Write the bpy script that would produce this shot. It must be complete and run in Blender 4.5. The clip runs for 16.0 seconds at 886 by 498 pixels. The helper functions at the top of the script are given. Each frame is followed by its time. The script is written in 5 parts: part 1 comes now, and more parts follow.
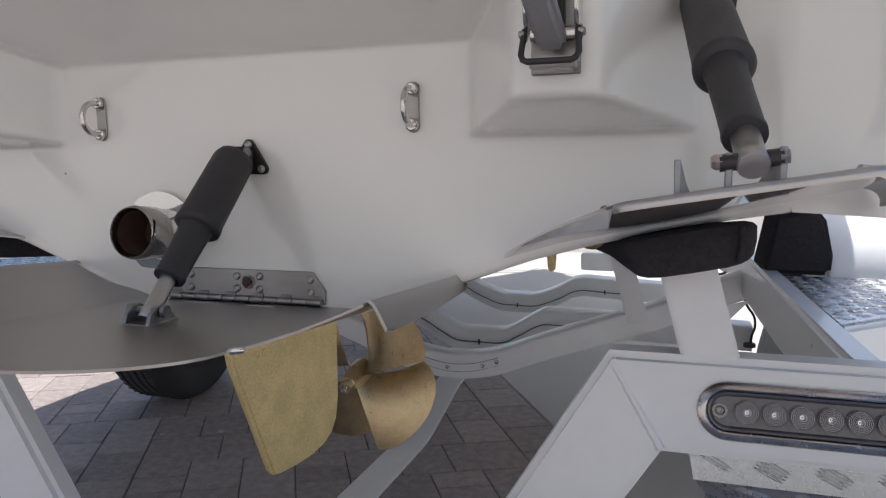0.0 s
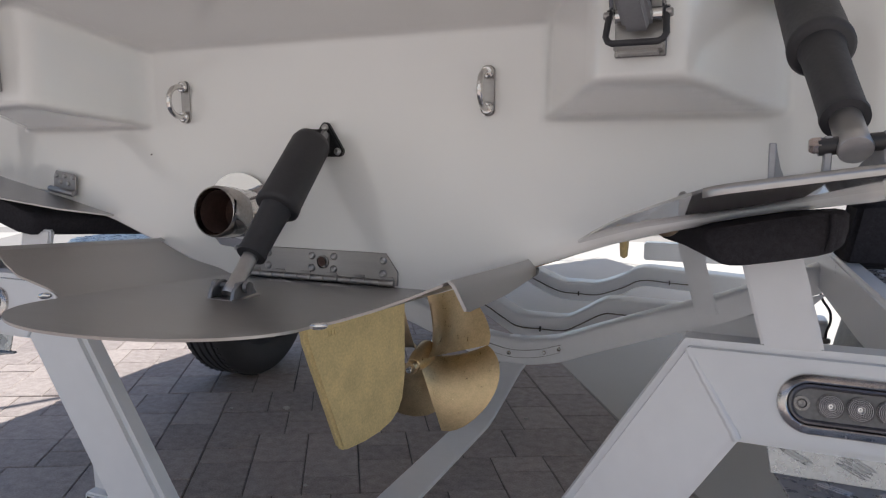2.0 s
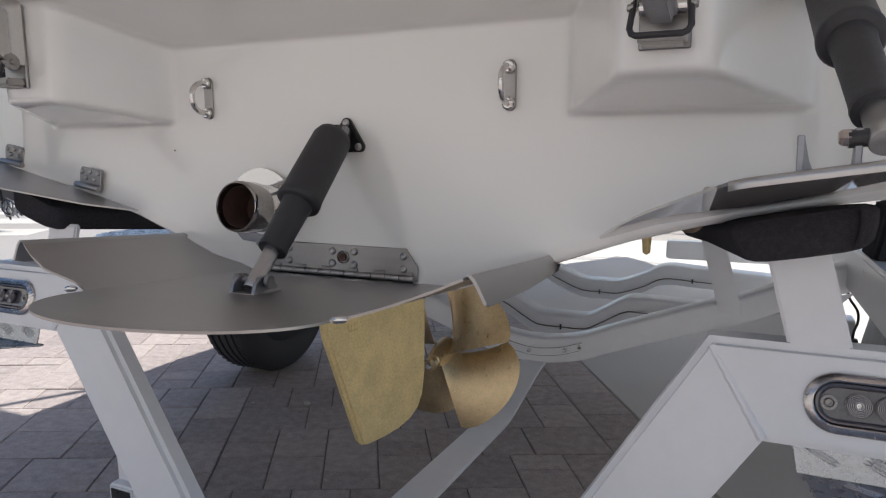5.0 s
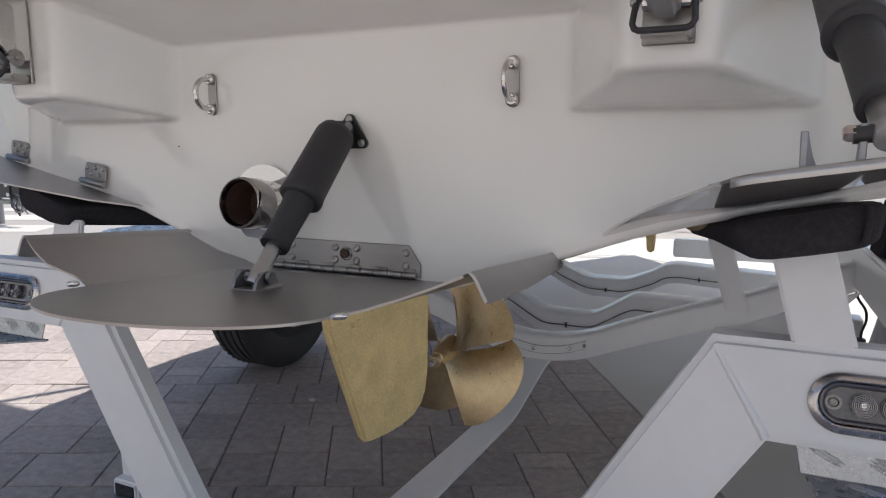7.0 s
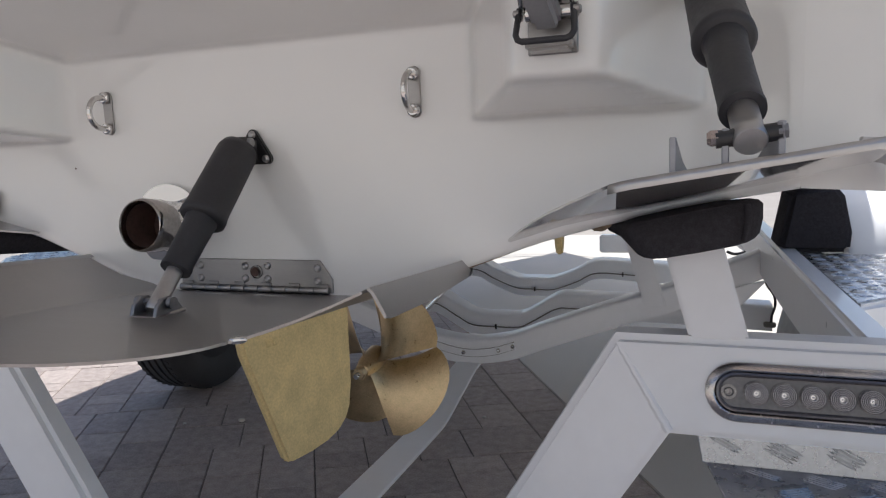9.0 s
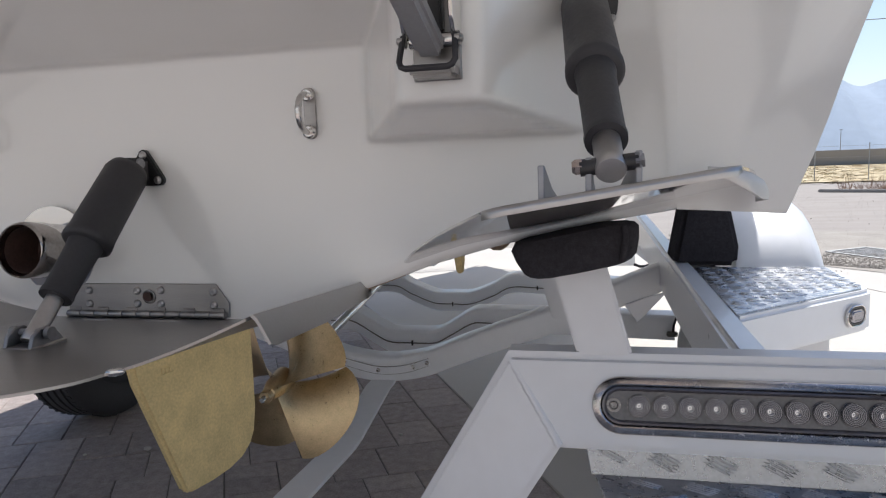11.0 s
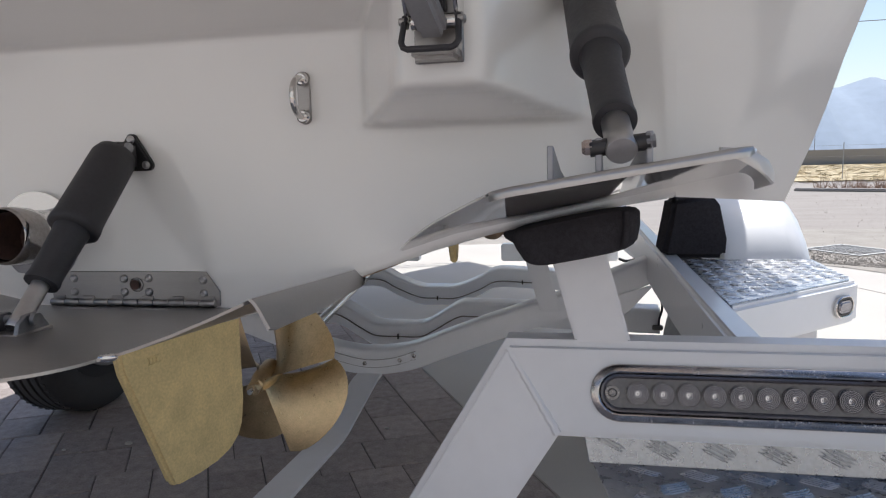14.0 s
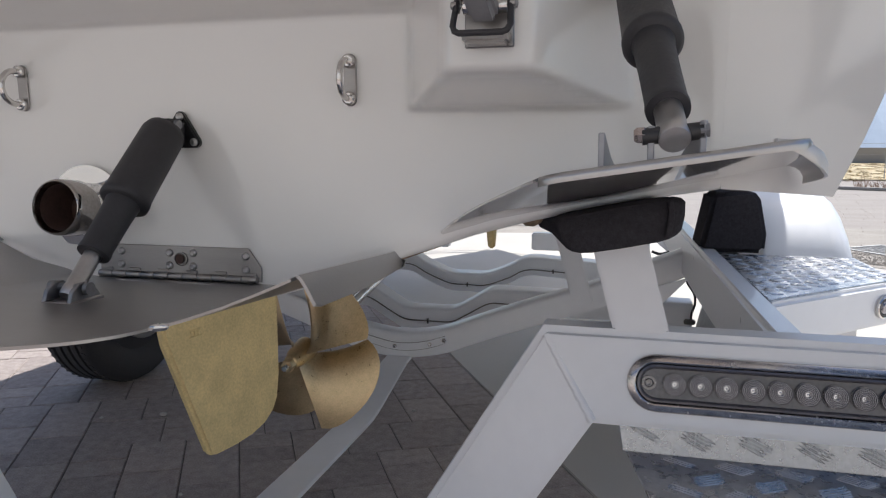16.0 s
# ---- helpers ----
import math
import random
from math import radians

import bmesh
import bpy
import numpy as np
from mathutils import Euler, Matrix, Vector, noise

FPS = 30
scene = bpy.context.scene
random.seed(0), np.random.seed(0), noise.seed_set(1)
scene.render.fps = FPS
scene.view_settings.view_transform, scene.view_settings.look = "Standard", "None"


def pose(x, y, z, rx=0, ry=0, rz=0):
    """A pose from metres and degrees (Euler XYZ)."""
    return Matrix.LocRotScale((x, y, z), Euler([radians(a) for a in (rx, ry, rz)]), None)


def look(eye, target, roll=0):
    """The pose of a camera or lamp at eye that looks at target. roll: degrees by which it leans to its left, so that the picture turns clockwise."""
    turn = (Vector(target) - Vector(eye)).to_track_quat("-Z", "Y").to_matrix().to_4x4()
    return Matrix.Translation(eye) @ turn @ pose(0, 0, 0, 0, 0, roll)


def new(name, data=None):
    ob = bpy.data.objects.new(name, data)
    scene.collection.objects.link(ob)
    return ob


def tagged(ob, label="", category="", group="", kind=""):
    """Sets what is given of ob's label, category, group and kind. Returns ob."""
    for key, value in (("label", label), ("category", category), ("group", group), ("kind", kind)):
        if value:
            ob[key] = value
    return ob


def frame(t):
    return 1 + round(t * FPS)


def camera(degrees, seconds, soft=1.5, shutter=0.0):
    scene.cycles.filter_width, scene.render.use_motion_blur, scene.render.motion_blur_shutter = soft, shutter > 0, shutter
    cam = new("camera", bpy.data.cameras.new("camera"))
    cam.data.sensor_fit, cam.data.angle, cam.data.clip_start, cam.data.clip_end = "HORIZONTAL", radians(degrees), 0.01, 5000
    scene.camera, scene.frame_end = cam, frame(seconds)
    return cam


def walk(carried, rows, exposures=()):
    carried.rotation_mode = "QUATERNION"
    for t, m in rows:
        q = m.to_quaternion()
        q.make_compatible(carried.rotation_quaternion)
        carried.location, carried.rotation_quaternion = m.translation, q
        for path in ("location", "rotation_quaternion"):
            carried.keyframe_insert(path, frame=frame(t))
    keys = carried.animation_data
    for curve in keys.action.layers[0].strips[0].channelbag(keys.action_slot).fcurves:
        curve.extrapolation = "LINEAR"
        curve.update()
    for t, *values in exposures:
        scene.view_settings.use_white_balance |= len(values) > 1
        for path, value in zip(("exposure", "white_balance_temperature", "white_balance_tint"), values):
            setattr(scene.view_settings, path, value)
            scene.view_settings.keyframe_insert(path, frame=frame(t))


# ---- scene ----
cam = camera(67.3, 16.0, soft=1.2)
PATH = [
    (0, (0.678, -1.031, 0.929), (0.087, 0.863, 0.675), -0.7),
    (0.5, (0.665, -1.038, 0.925), (0.065, 0.853, 0.67), -0.7),
    (1, (0.658, -1.042, 0.922), (-0.025, 0.816, 0.633), -0.2),
    (1.5, (0.658, -1.046, 0.923), (-0.062, 0.797, 0.63), -0.2),
    (2, (0.655, -1.048, 0.924), (-0.091, 0.784, 0.633), -0.2),
    (2.5, (0.653, -1.051, 0.924), (-0.108, 0.776, 0.635), -0.1),
    (3, (0.651, -1.052, 0.923), (-0.123, 0.769, 0.633), -0.1),
    (3.5, (0.651, -1.051, 0.923), (-0.132, 0.766, 0.631), -0.1),
    (4, (0.653, -1.049, 0.922), (-0.137, 0.765, 0.63), -0.1),
    (6.5, (0.654, -1.043, 0.917), (-0.162, 0.757, 0.613), -0.2),
    (7, (0.659, -1.039, 0.917), (-0.162, 0.76, 0.614), -0.1),
    (7.5, (0.668, -1.026, 0.916), (-0.156, 0.771, 0.614), -0.2),
    (8, (0.682, -1.023, 0.921), (-0.056, 0.811, 0.614), -1.2),
    (8.5, (0.695, -1.021, 0.925), (0.014, 0.836, 0.624), -1.9),
    (10.8, (0.738, -1.009, 0.936), (0.259, 0.914, 0.665), -2.3),
    (11, (0.748, -1.009, 0.938), (0.306, 0.924, 0.675), -2.2),
    (11.5, (0.752, -1.008, 0.94), (0.372, 0.94, 0.69), -2.7),
    (12, (0.745, -1.009, 0.937), (0.377, 0.941, 0.687), -2.5),
    (12.5, (0.741, -1.01, 0.935), (0.373, 0.94, 0.685), -2.5),
    (13, (0.737, -1.003, 0.928), (0.366, 0.946, 0.673), -2.3),
    (13.5, (0.731, -1.0, 0.925), (0.357, 0.946, 0.661), -2.0),
    (14, (0.721, -1.005, 0.923), (0.338, 0.939, 0.649), -1.7),
    (14.5, (0.72, -1.005, 0.922), (0.322, 0.935, 0.64), -1.3),
    (15, (0.715, -1.007, 0.921), (0.31, 0.929, 0.631), -1.1),
    (15.5, (0.707, -1.015, 0.92), (0.277, 0.914, 0.615), -0.4),
    (16, (0.704, -1.017, 0.92), (0.242, 0.903, 0.609), -0.1),
]
walk(cam, [(t, look(eye, target, roll)) for t, eye, target, roll in PATH], [(0, 0.26, 6260, 10), (3.5, 0.31, 6290, 10), (7.5, 0.31, 6290, 10), (8.5, 0.29, 6260, 10), (11, 0.19, 6210, 10), (12.5, 0.18, 6210, 10), (14.5, 0.16, 6210, 10), (16, 0.21, 6240, 10)])

# ---- light ----
SUN_DIR = Vector((0.17, 0.60, 1.0)).normalized()      # towards the sun: ahead of the bow, high
SUN_EL = math.asin(SUN_DIR.z)
SUN_AZ = math.atan2(SUN_DIR.x, SUN_DIR.y)
world = bpy.data.worlds.new("sky")
scene.world = world
world.use_nodes = True
wn = world.node_tree
sky = wn.nodes.new("ShaderNodeTexSky")
sky.sky_type = "NISHITA"
sky.sun_disc = False
sky.sun_elevation, sky.sun_rotation = SUN_EL, SUN_AZ
sky.air_density, sky.dust_density, sky.ozone_density = 1.0, 1.2, 1.0
wn.links.new(sky.outputs[0], wn.nodes["Background"].inputs[0])
wn.nodes["Background"].inputs[1].default_value = 0.12
sun = new("sun", bpy.data.lights.new("sun", "SUN"))
sun.data.energy, sun.data.angle, sun.data.color = 5.0, radians(0.5), (1.0, 0.95, 0.88)
sun.matrix_basis = look((0, 0, 30), Vector((0, 0, 30)) - SUN_DIR)


# ---- materials ----
def material(name, colour, rough=0.5, metal=0.0, coat=0.0, scale=20.0, vary=0.08, bump=0.0, bump_scale=200.0, rough_vary=0.08, stretch=(1, 1, 1), per_object=0.0, spec=0.5, second=None):
    m = bpy.data.materials.new(name)
    m.use_nodes = True
    nt = m.node_tree
    b = nt.nodes["Principled BSDF"]
    L = nt.links.new
    tc = nt.nodes.new("ShaderNodeNewGeometry")
    mp = nt.nodes.new("ShaderNodeMapping")
    mp.inputs["Scale"].default_value = stretch
    L(tc.outputs["Position"], mp.inputs["Vector"])
    big = nt.nodes.new("ShaderNodeTexNoise")
    big.inputs["Scale"].default_value, big.inputs["Detail"].default_value = scale, 6.0
    fine = nt.nodes.new("ShaderNodeTexNoise")
    fine.inputs["Scale"].default_value, fine.inputs["Detail"].default_value = bump_scale, 4.0
    L(mp.outputs[0], big.inputs["Vector"])
    L(mp.outputs[0], fine.inputs["Vector"])
    add = nt.nodes.new("ShaderNodeMath")
    add.operation = "ADD"
    L(big.outputs["Fac"], add.inputs[0])
    L(fine.outputs["Fac"], add.inputs[1])
    if per_object:
        info = nt.nodes.new("ShaderNodeObjectInfo")
        isl = nt.nodes.new("ShaderNodeNewGeometry")
        both = nt.nodes.new("ShaderNodeMath")
        both.operation = "ADD"
        frac = nt.nodes.new("ShaderNodeMath")
        frac.operation = "FRACT"
        L(info.outputs["Random"], both.inputs[0])
        L(isl.outputs["Random Per Island"], both.inputs[1])
        L(both.outputs[0], frac.inputs[0])
        sc = nt.nodes.new("ShaderNodeMath")
        sc.operation = "MULTIPLY_ADD"
        sc.inputs[1].default_value = per_object
        L(frac.outputs[0], sc.inputs[0])
        L(add.outputs[0], sc.inputs[2])
        add = sc
    ramp = nt.nodes.new("ShaderNodeMapRange")
    ramp.inputs["From Min"].default_value, ramp.inputs["From Max"].default_value = 0.6, 1.4 + per_object
    L(add.outputs[0], ramp.inputs["Value"])
    mix = nt.nodes.new("ShaderNodeMix")
    mix.data_type = "RGBA"
    lo = second or tuple(c * (1 - vary) for c in colour)
    hi = tuple(min(1, c * (1 + vary)) for c in colour)
    mix.inputs["A"].default_value, mix.inputs["B"].default_value = (*lo, 1), (*hi, 1)
    L(ramp.outputs[0], mix.inputs["Factor"])
    L(mix.outputs["Result"], b.inputs["Base Color"])
    rr = nt.nodes.new("ShaderNodeMapRange")
    rr.inputs["From Min"].default_value, rr.inputs["From Max"].default_value = 0.6, 1.4
    rr.inputs["To Min"].default_value, rr.inputs["To Max"].default_value = max(0, rough - rough_vary), min(1, rough + rough_vary)
    L(add.outputs[0], rr.inputs["Value"])
    L(rr.outputs[0], b.inputs["Roughness"])
    b.inputs["Metallic"].default_value = metal
    b.inputs["Coat Weight"].default_value = coat
    b.inputs["Coat Roughness"].default_value = 0.04
    b.inputs["Specular IOR Level"].default_value = spec
    if bump:
        bp = nt.nodes.new("ShaderNodeBump")
        bp.inputs["Strength"].default_value, bp.inputs["Distance"].default_value = bump, 0.002
        L(fine.outputs["Fac"], bp.inputs["Height"])
        L(bp.outputs[0], b.inputs["Normal"])
    return m


GEL = material("white_gelcoat", (0.865, 0.855, 0.835), 0.22, coat=1.0, scale=3, vary=0.02, rough_vary=0.05, bump=0.2, bump_scale=5)
PAINT = material("white_powder_coat", (0.775, 0.785, 0.81), 0.30, coat=0.28, scale=6, vary=0.03, bump=0.015, bump_scale=30, rough_vary=0.03)
STEEL = material("brushed_stainless", (0.385, 0.370, 0.360), 0.36, 1.0, scale=6, vary=0.10, bump=0.10, bump_scale=90, stretch=(1, 14, 14))
EDGE_STEEL = material("satin_stainless_edge", (0.50, 0.488, 0.482), 0.34, 1.0, scale=20, vary=0.10, bump=0.015, bump_scale=120)
# satin steel; the bright ground's reflection in the curl is painted as pale colour
LIGHT_STEEL = material("lit_curl_steel", (0.60, 0.585, 0.57), 0.5, 0.35, scale=30, vary=0.05)
# smooth copy of the plate steel, lightened because the fold faces bright ground
FOLD = material("lit_fold_steel", (0.44, 0.437, 0.437), 0.42, 1.0, scale=12, vary=0.08)
# dark reflections of hull and plate are put into the exhaust steel's colour
PIPE = material("reflection_dark_stainless", (0.45, 0.425, 0.405), 0.13, 1.0, scale=18, vary=0.2, rough_vary=0.06)
SATIN = material("satin_grey_steel", (0.36, 0.36, 0.375), 0.5, 0.5, scale=30, vary=0.1)
POLISH = material("polished_stainless", (0.66, 0.65, 0.63), 0.10, 1.0, scale=14, vary=0.08, rough_vary=0.05)
MIRROR = material("mirror_stainless", (0.68, 0.66, 0.645), 0.045, 0.72, scale=8, vary=0.05, rough_vary=0.03)
BRIGHT = material("bright_flange", (0.70, 0.68, 0.665), 0.07, 1.0, scale=14, vary=0.03, rough_vary=0.03)
TRIM = material("worn_chrome_trim", (0.60, 0.57, 0.55), 0.24, 1.0, scale=30, vary=0.14, rough_vary=0.07)
CHROME = material("chrome", (0.68, 0.66, 0.64), 0.08, 1.0, scale=20, vary=0.04, rough_vary=0.03)
DULL = material("dull_cast_steel", (0.30, 0.30, 0.31), 0.45, 1.0, scale=60, vary=0.15)
RUBBER = material("black_rubber", (0.033, 0.032, 0.036), 0.55, scale=25, vary=0.25, bump=0.08, bump_scale=180, rough_vary=0.1)
PLASTIC = material("black_plastic", (0.027, 0.026, 0.028), 0.35, scale=40, vary=0.2)
CARPET = material("black_carpet", (0.044, 0.042, 0.048), 0.95, scale=160, vary=0.35, bump=0.8, bump_scale=900, spec=0.08)
BRONZE = material("bronze", (0.57, 0.445, 0.27), 0.36, 1.0, scale=40, vary=0.2, bump=0.05, bump_scale=240, rough_vary=0.12)
bn = BRONZE.node_tree
geo, off = bn.nodes.new("ShaderNodeNewGeometry"), bn.nodes.new("ShaderNodeMapping")
off.inputs["Location"].default_value = (-0.010, -0.38, -0.421)
wav, rel = bn.nodes.new("ShaderNodeTexWave"), bn.nodes.new("ShaderNodeBump")
wav.wave_type, wav.rings_direction = "RINGS", "Y"
wav.inputs["Scale"].default_value, wav.inputs["Distortion"].default_value = 90.0, 1.5
rel.inputs["Strength"].default_value, rel.inputs["Distance"].default_value = 0.20, 0.0006
bn.links.new(geo.outputs["Position"], off.inputs["Vector"])
bn.links.new(off.outputs[0], wav.inputs["Vector"])
bn.links.new(wav.outputs["Fac"], rel.inputs["Height"])
bb = bn.nodes["Principled BSDF"]
bn.links.new(bb.inputs["Normal"].links[0].from_socket, rel.inputs["Normal"])
bn.links.new(rel.outputs[0], bb.inputs["Normal"])
BROWN = material("brown_bronze", (0.30, 0.215, 0.14), 0.5, 0.6, scale=60, vary=0.3)
BRASS = material("rough_brass", (0.68, 0.55, 0.285), 0.62, 0.35, scale=18, vary=0.24, bump=0.35, bump_scale=210, rough_vary=0.1)
ALU = material("aluminium_tread", (0.44, 0.445, 0.46), 0.30, 0.93, scale=45, vary=0.2, bump=0.16, bump_scale=90, rough_vary=0.12)
DARK = material("dark_inside", (0.09, 0.05, 0.04), 0.8, scale=40, vary=0.4)
TYRE = material("tyre_rubber", (0.042, 0.040, 0.042), 0.7, scale=30, vary=0.25, bump=0.2, bump_scale=150)
LINE = material("brake_line", (0.16, 0.15, 0.14), 0.4, 0.6, scale=50, vary=0.2)
PAVER = material("grey_paver", (0.40, 0.347, 0.318), 0.82, scale=34, vary=0.35, bump=1.0, bump_scale=190, per_object=0.38, second=(0.19, 0.155, 0.145))
JOINT = material("sand_joint", (0.16, 0.145, 0.13), 0.95, scale=60, vary=0.3, bump=0.6, bump_scale=500)
CONCRETE = material("concrete", (0.51, 0.48, 0.44), 0.85, scale=1.6, vary=0.10, bump=0.35, bump_scale=240)
GRAVEL = material("gravel", (0.33, 0.30, 0.265), 0.95, scale=3.5, vary=0.25, bump=1.0, bump_scale=60)
ROAD = material("worn_road", (0.31, 0.278, 0.252), 0.9, scale=1.6, vary=0.2, bump=0.8, bump_scale=70, stretch=(0.5, 1.4, 1))
DIRT = material("dry_ground", (0.34, 0.29, 0.22), 0.95, scale=0.4, vary=0.2, bump=0.5, bump_scale=30)
CARW = material("white_plastic", (0.75, 0.75, 0.75), 0.4, scale=30, vary=0.04)
GRATE = material("galvanised_grate", (0.40, 0.40, 0.40), 0.6, 0.5, scale=30, vary=0.2)
TUFT = material("straw_tufts", (0.60, 0.50, 0.31), 0.9, scale=1.2, vary=0.1, per_object=0.4, second=(0.49, 0.40, 0.245))
STRAW = material("dry_grass", (0.58, 0.48, 0.30), 0.9, scale=0.5, vary=0.1, second=(0.50, 0.41, 0.26))
SHRUB = material("dry_shrub", (0.34, 0.23, 0.17), 0.9, scale=5, vary=0.3, per_object=0.5)
WALLC = material("barrier_concrete", (0.31, 0.29, 0.27), 0.9, scale=0.5, vary=0.1, bump=0.3, bump_scale=40)
# distance haze is painted into the mountains' pale blue base colour
HAZE = material("haze_tinted_mountain", (0.45, 0.515, 0.60), 1.0, scale=0.004, vary=0.07, bump_scale=0.02, spec=0.0)
LENSM = material("ribbed_clear_lens", (0.29, 0.28, 0.30), 0.10, 0.8, coat=0.5, scale=60, vary=0.1)
SMOKE = material("smoked_reflector", (0.22, 0.21, 0.21), 0.25, 1.0, scale=60, vary=0.2)
STUCCO = material("pale_stucco", (0.46, 0.455, 0.445), 0.9, scale=1.5, vary=0.06, bump=0.5, bump_scale=80)
NUT = material("bright_nut", (0.50, 0.43, 0.405), 0.2, 1.0, scale=60, vary=0.15)
FLAT_SIDED = (PAINT,)                              # painted square tubes: flat sides, soft corners


# ---- building helpers ----
def thing(name, at, label, category, group="", kind=""):
    e = new(name)
    e.location = at
    e.empty_display_size = 0.1
    return tagged(e, label, category, group, kind)


def under(ob, parent):
    if parent is not None:
        ob.parent = parent
        ob.matrix_parent_inverse = Matrix.Translation(-parent.location) if parent.type == "EMPTY" else Matrix()
    return ob


def finish(bm, mat, name, sharp=35.0, normals=True):
    if normals:
        bmesh.ops.recalc_face_normals(bm, faces=bm.faces[:])
    lim = radians(sharp)
    for f in bm.faces:
        f.smooth = True
    for e in bm.edges:
        e.smooth = len(e.link_faces) == 2 and e.calc_face_angle(0) < lim
    me = bpy.data.meshes.new(name)
    bm.to_mesh(me)
    bm.free()
    me.materials.append(mat)
    return me


def part(name, bm, mat, parent=None, label="", sharp=35.0, normals=True):
    ob = under(new(name, finish(bm, mat, name, sharp, normals)), parent)
    if mat in FLAT_SIDED and len(ob.data.polygons) < 500:
        wn_mod = ob.modifiers.new("even_sides", "WEIGHTED_NORMAL")
        wn_mod.keep_sharp = True
    return tagged(ob, label) if label else ob


def share(name, me, m, parent=None):
    ob = under(new(name, me), parent)
    ob.matrix_basis = m
    return ob


def bevel(bm, width, segments=2, angle=30):
    es = [e for e in bm.edges if len(e.link_faces) == 2 and e.calc_face_angle(0) > radians(angle)]
    bmesh.ops.bevel(bm, geom=es, offset=width, segments=segments, affect="EDGES", clamp_overlap=True)
    return bm


def slab(pts, vec, bm=None):
    """A closed prism: the polygon pts, pushed along vec."""
    bm = bm or bmesh.new()
    a = [bm.verts.new(p) for p in pts]
    b = [bm.verts.new(Vector(p) + Vector(vec)) for p in pts]
    bm.faces.new(a)
    bm.faces.new(b[::-1])
    n = len(pts)
    for i in range(n):
        bm.faces.new((a[i], b[i], b[(i + 1) % n], a[(i + 1) % n]))
    bmesh.ops.recalc_face_normals(bm, faces=bm.faces[:])
    return bm


def block(x0, x1, y0, y1, z0, z1, bm=None):
    return slab([(x0, y0, z0), (x1, y0, z0), (x1, y1, z0), (x0, y1, z0)], (0, 0, z1 - z0), bm)


def axis(a, b):
    """A frame at a whose z points to b."""
    a, b = Vector(a), Vector(b)
    return Matrix.Translation(a) @ (b - a).to_track_quat("Z", "Y").to_matrix().to_4x4()


def lathe(profile, m=None, n=28, bm=None, caps=True):
    """Rings (radius, height) turned about z, taken to m."""
    bm = bm or bmesh.new()
    m = m or Matrix()
    rings = []
    for r, h in profile:
        rings.append([bm.verts.new(m @ Vector((r * math.cos(2 * math.pi * i / n), r * math.sin(2 * math.pi * i / n), h))) for i in range(n)])
    for p, q in zip(rings, rings[1:]):
        for i in range(n):
            bm.faces.new((p[i], p[(i + 1) % n], q[(i + 1) % n], q[i]))
    if caps:
        bm.faces.new(rings[0][::-1])
        bm.faces.new(rings[-1])
    return bm


def sweep(pts, r, n=10, bm=None, flat=None):
    """A round bar along pts (flat: (half width, half height) for a strip)."""
    bm = bm or bmesh.new()
    pts = [Vector(p) for p in pts]
    rings = []
    up = None
    for i, p in enumerate(pts):
        d = (pts[min(i + 1, len(pts) - 1)] - pts[max(i - 1, 0)]).normalized()
        if up is None:
            up = Vector((0, 0, 1)) if abs(d.z) < 0.9 else Vector((0, 1, 0))
        s = d.cross(up).normalized()
        up = s.cross(d).normalized()
        if flat:
            ring = [p + s * a * flat[0] + up * b * flat[1] for a, b in ((-1, -1), (1, -1), (1, 1), (-1, 1))]
        else:
            ring = [p + r * (math.cos(2 * math.pi * k / n) * s + math.sin(2 * math.pi * k / n) * up) for k in range(n)]
        rings.append([bm.verts.new(v) for v in ring])
    k = len(rings[0])
    for p, q in zip(rings, rings[1:]):
        for i in range(k):
            bm.faces.new((p[i], p[(i + 1) % k], q[(i + 1) % k], q[i]))
    bm.faces.new(rings[0][::-1])
    bm.faces.new(rings[-1])
    return bm


def smooth_path(pts, steps=8):
    """Catmull-Rom through pts."""
    pts = [Vector(p) for p in pts]
    pp = [2 * pts[0] - pts[1], *pts, 2 * pts[-1] - pts[-2]]
    out = []
    for i in range(1, len(pp) - 2):
        a, b, c, d = pp[i - 1:i + 3]
        for k in range(steps):
            t = k / steps
            out.append(0.5 * (2 * b + (c - a) * t + (2 * a - 5 * b + 4 * c - d) * t * t + (3 * b - a - 3 * c + d) * t ** 3))
    out.append(pts[-1])
    return out


def frame_at(origin, right, up):
    """A frame whose x is right, y is up and z is outward."""
    x = Vector(right).normalized()
    y = Vector(up)
    y = (y - x * y.dot(x)).normalized()
    z = x.cross(y)
    m = Matrix((x, y, z)).transposed().to_4x4()
    m.translation = origin
    return m


def flip(p, s):
    return (p[0] * s, p[1], p[2])


RIVET = finish(lathe([(0.0052, 0), (0.0052, 0.0012), (0.0044, 0.0028), (0.0026, 0.004), (0.0012, 0.0036)], n=12), EDGE_STEEL, "rivet")
BOLT = finish(lathe([(0.0085, 0), (0.0085, 0.002), (0.0062, 0.0021), (0.0062, 0.007), (0.0045, 0.008)], n=6), CHROME, "bolt", 20)


# ---- ground ----
def flat(name, pts, z, mat, label, category):
    bm = bmesh.new()
    bm.faces.new([bm.verts.new((x, y, z)) for x, y in pts])
    ob = part(name, bm, mat)
    for p in ob.data.polygons:
        if p.normal.z < 0:
            ob.data.flip_normals()
            break
    return tagged(ob, label, category, kind="structure")


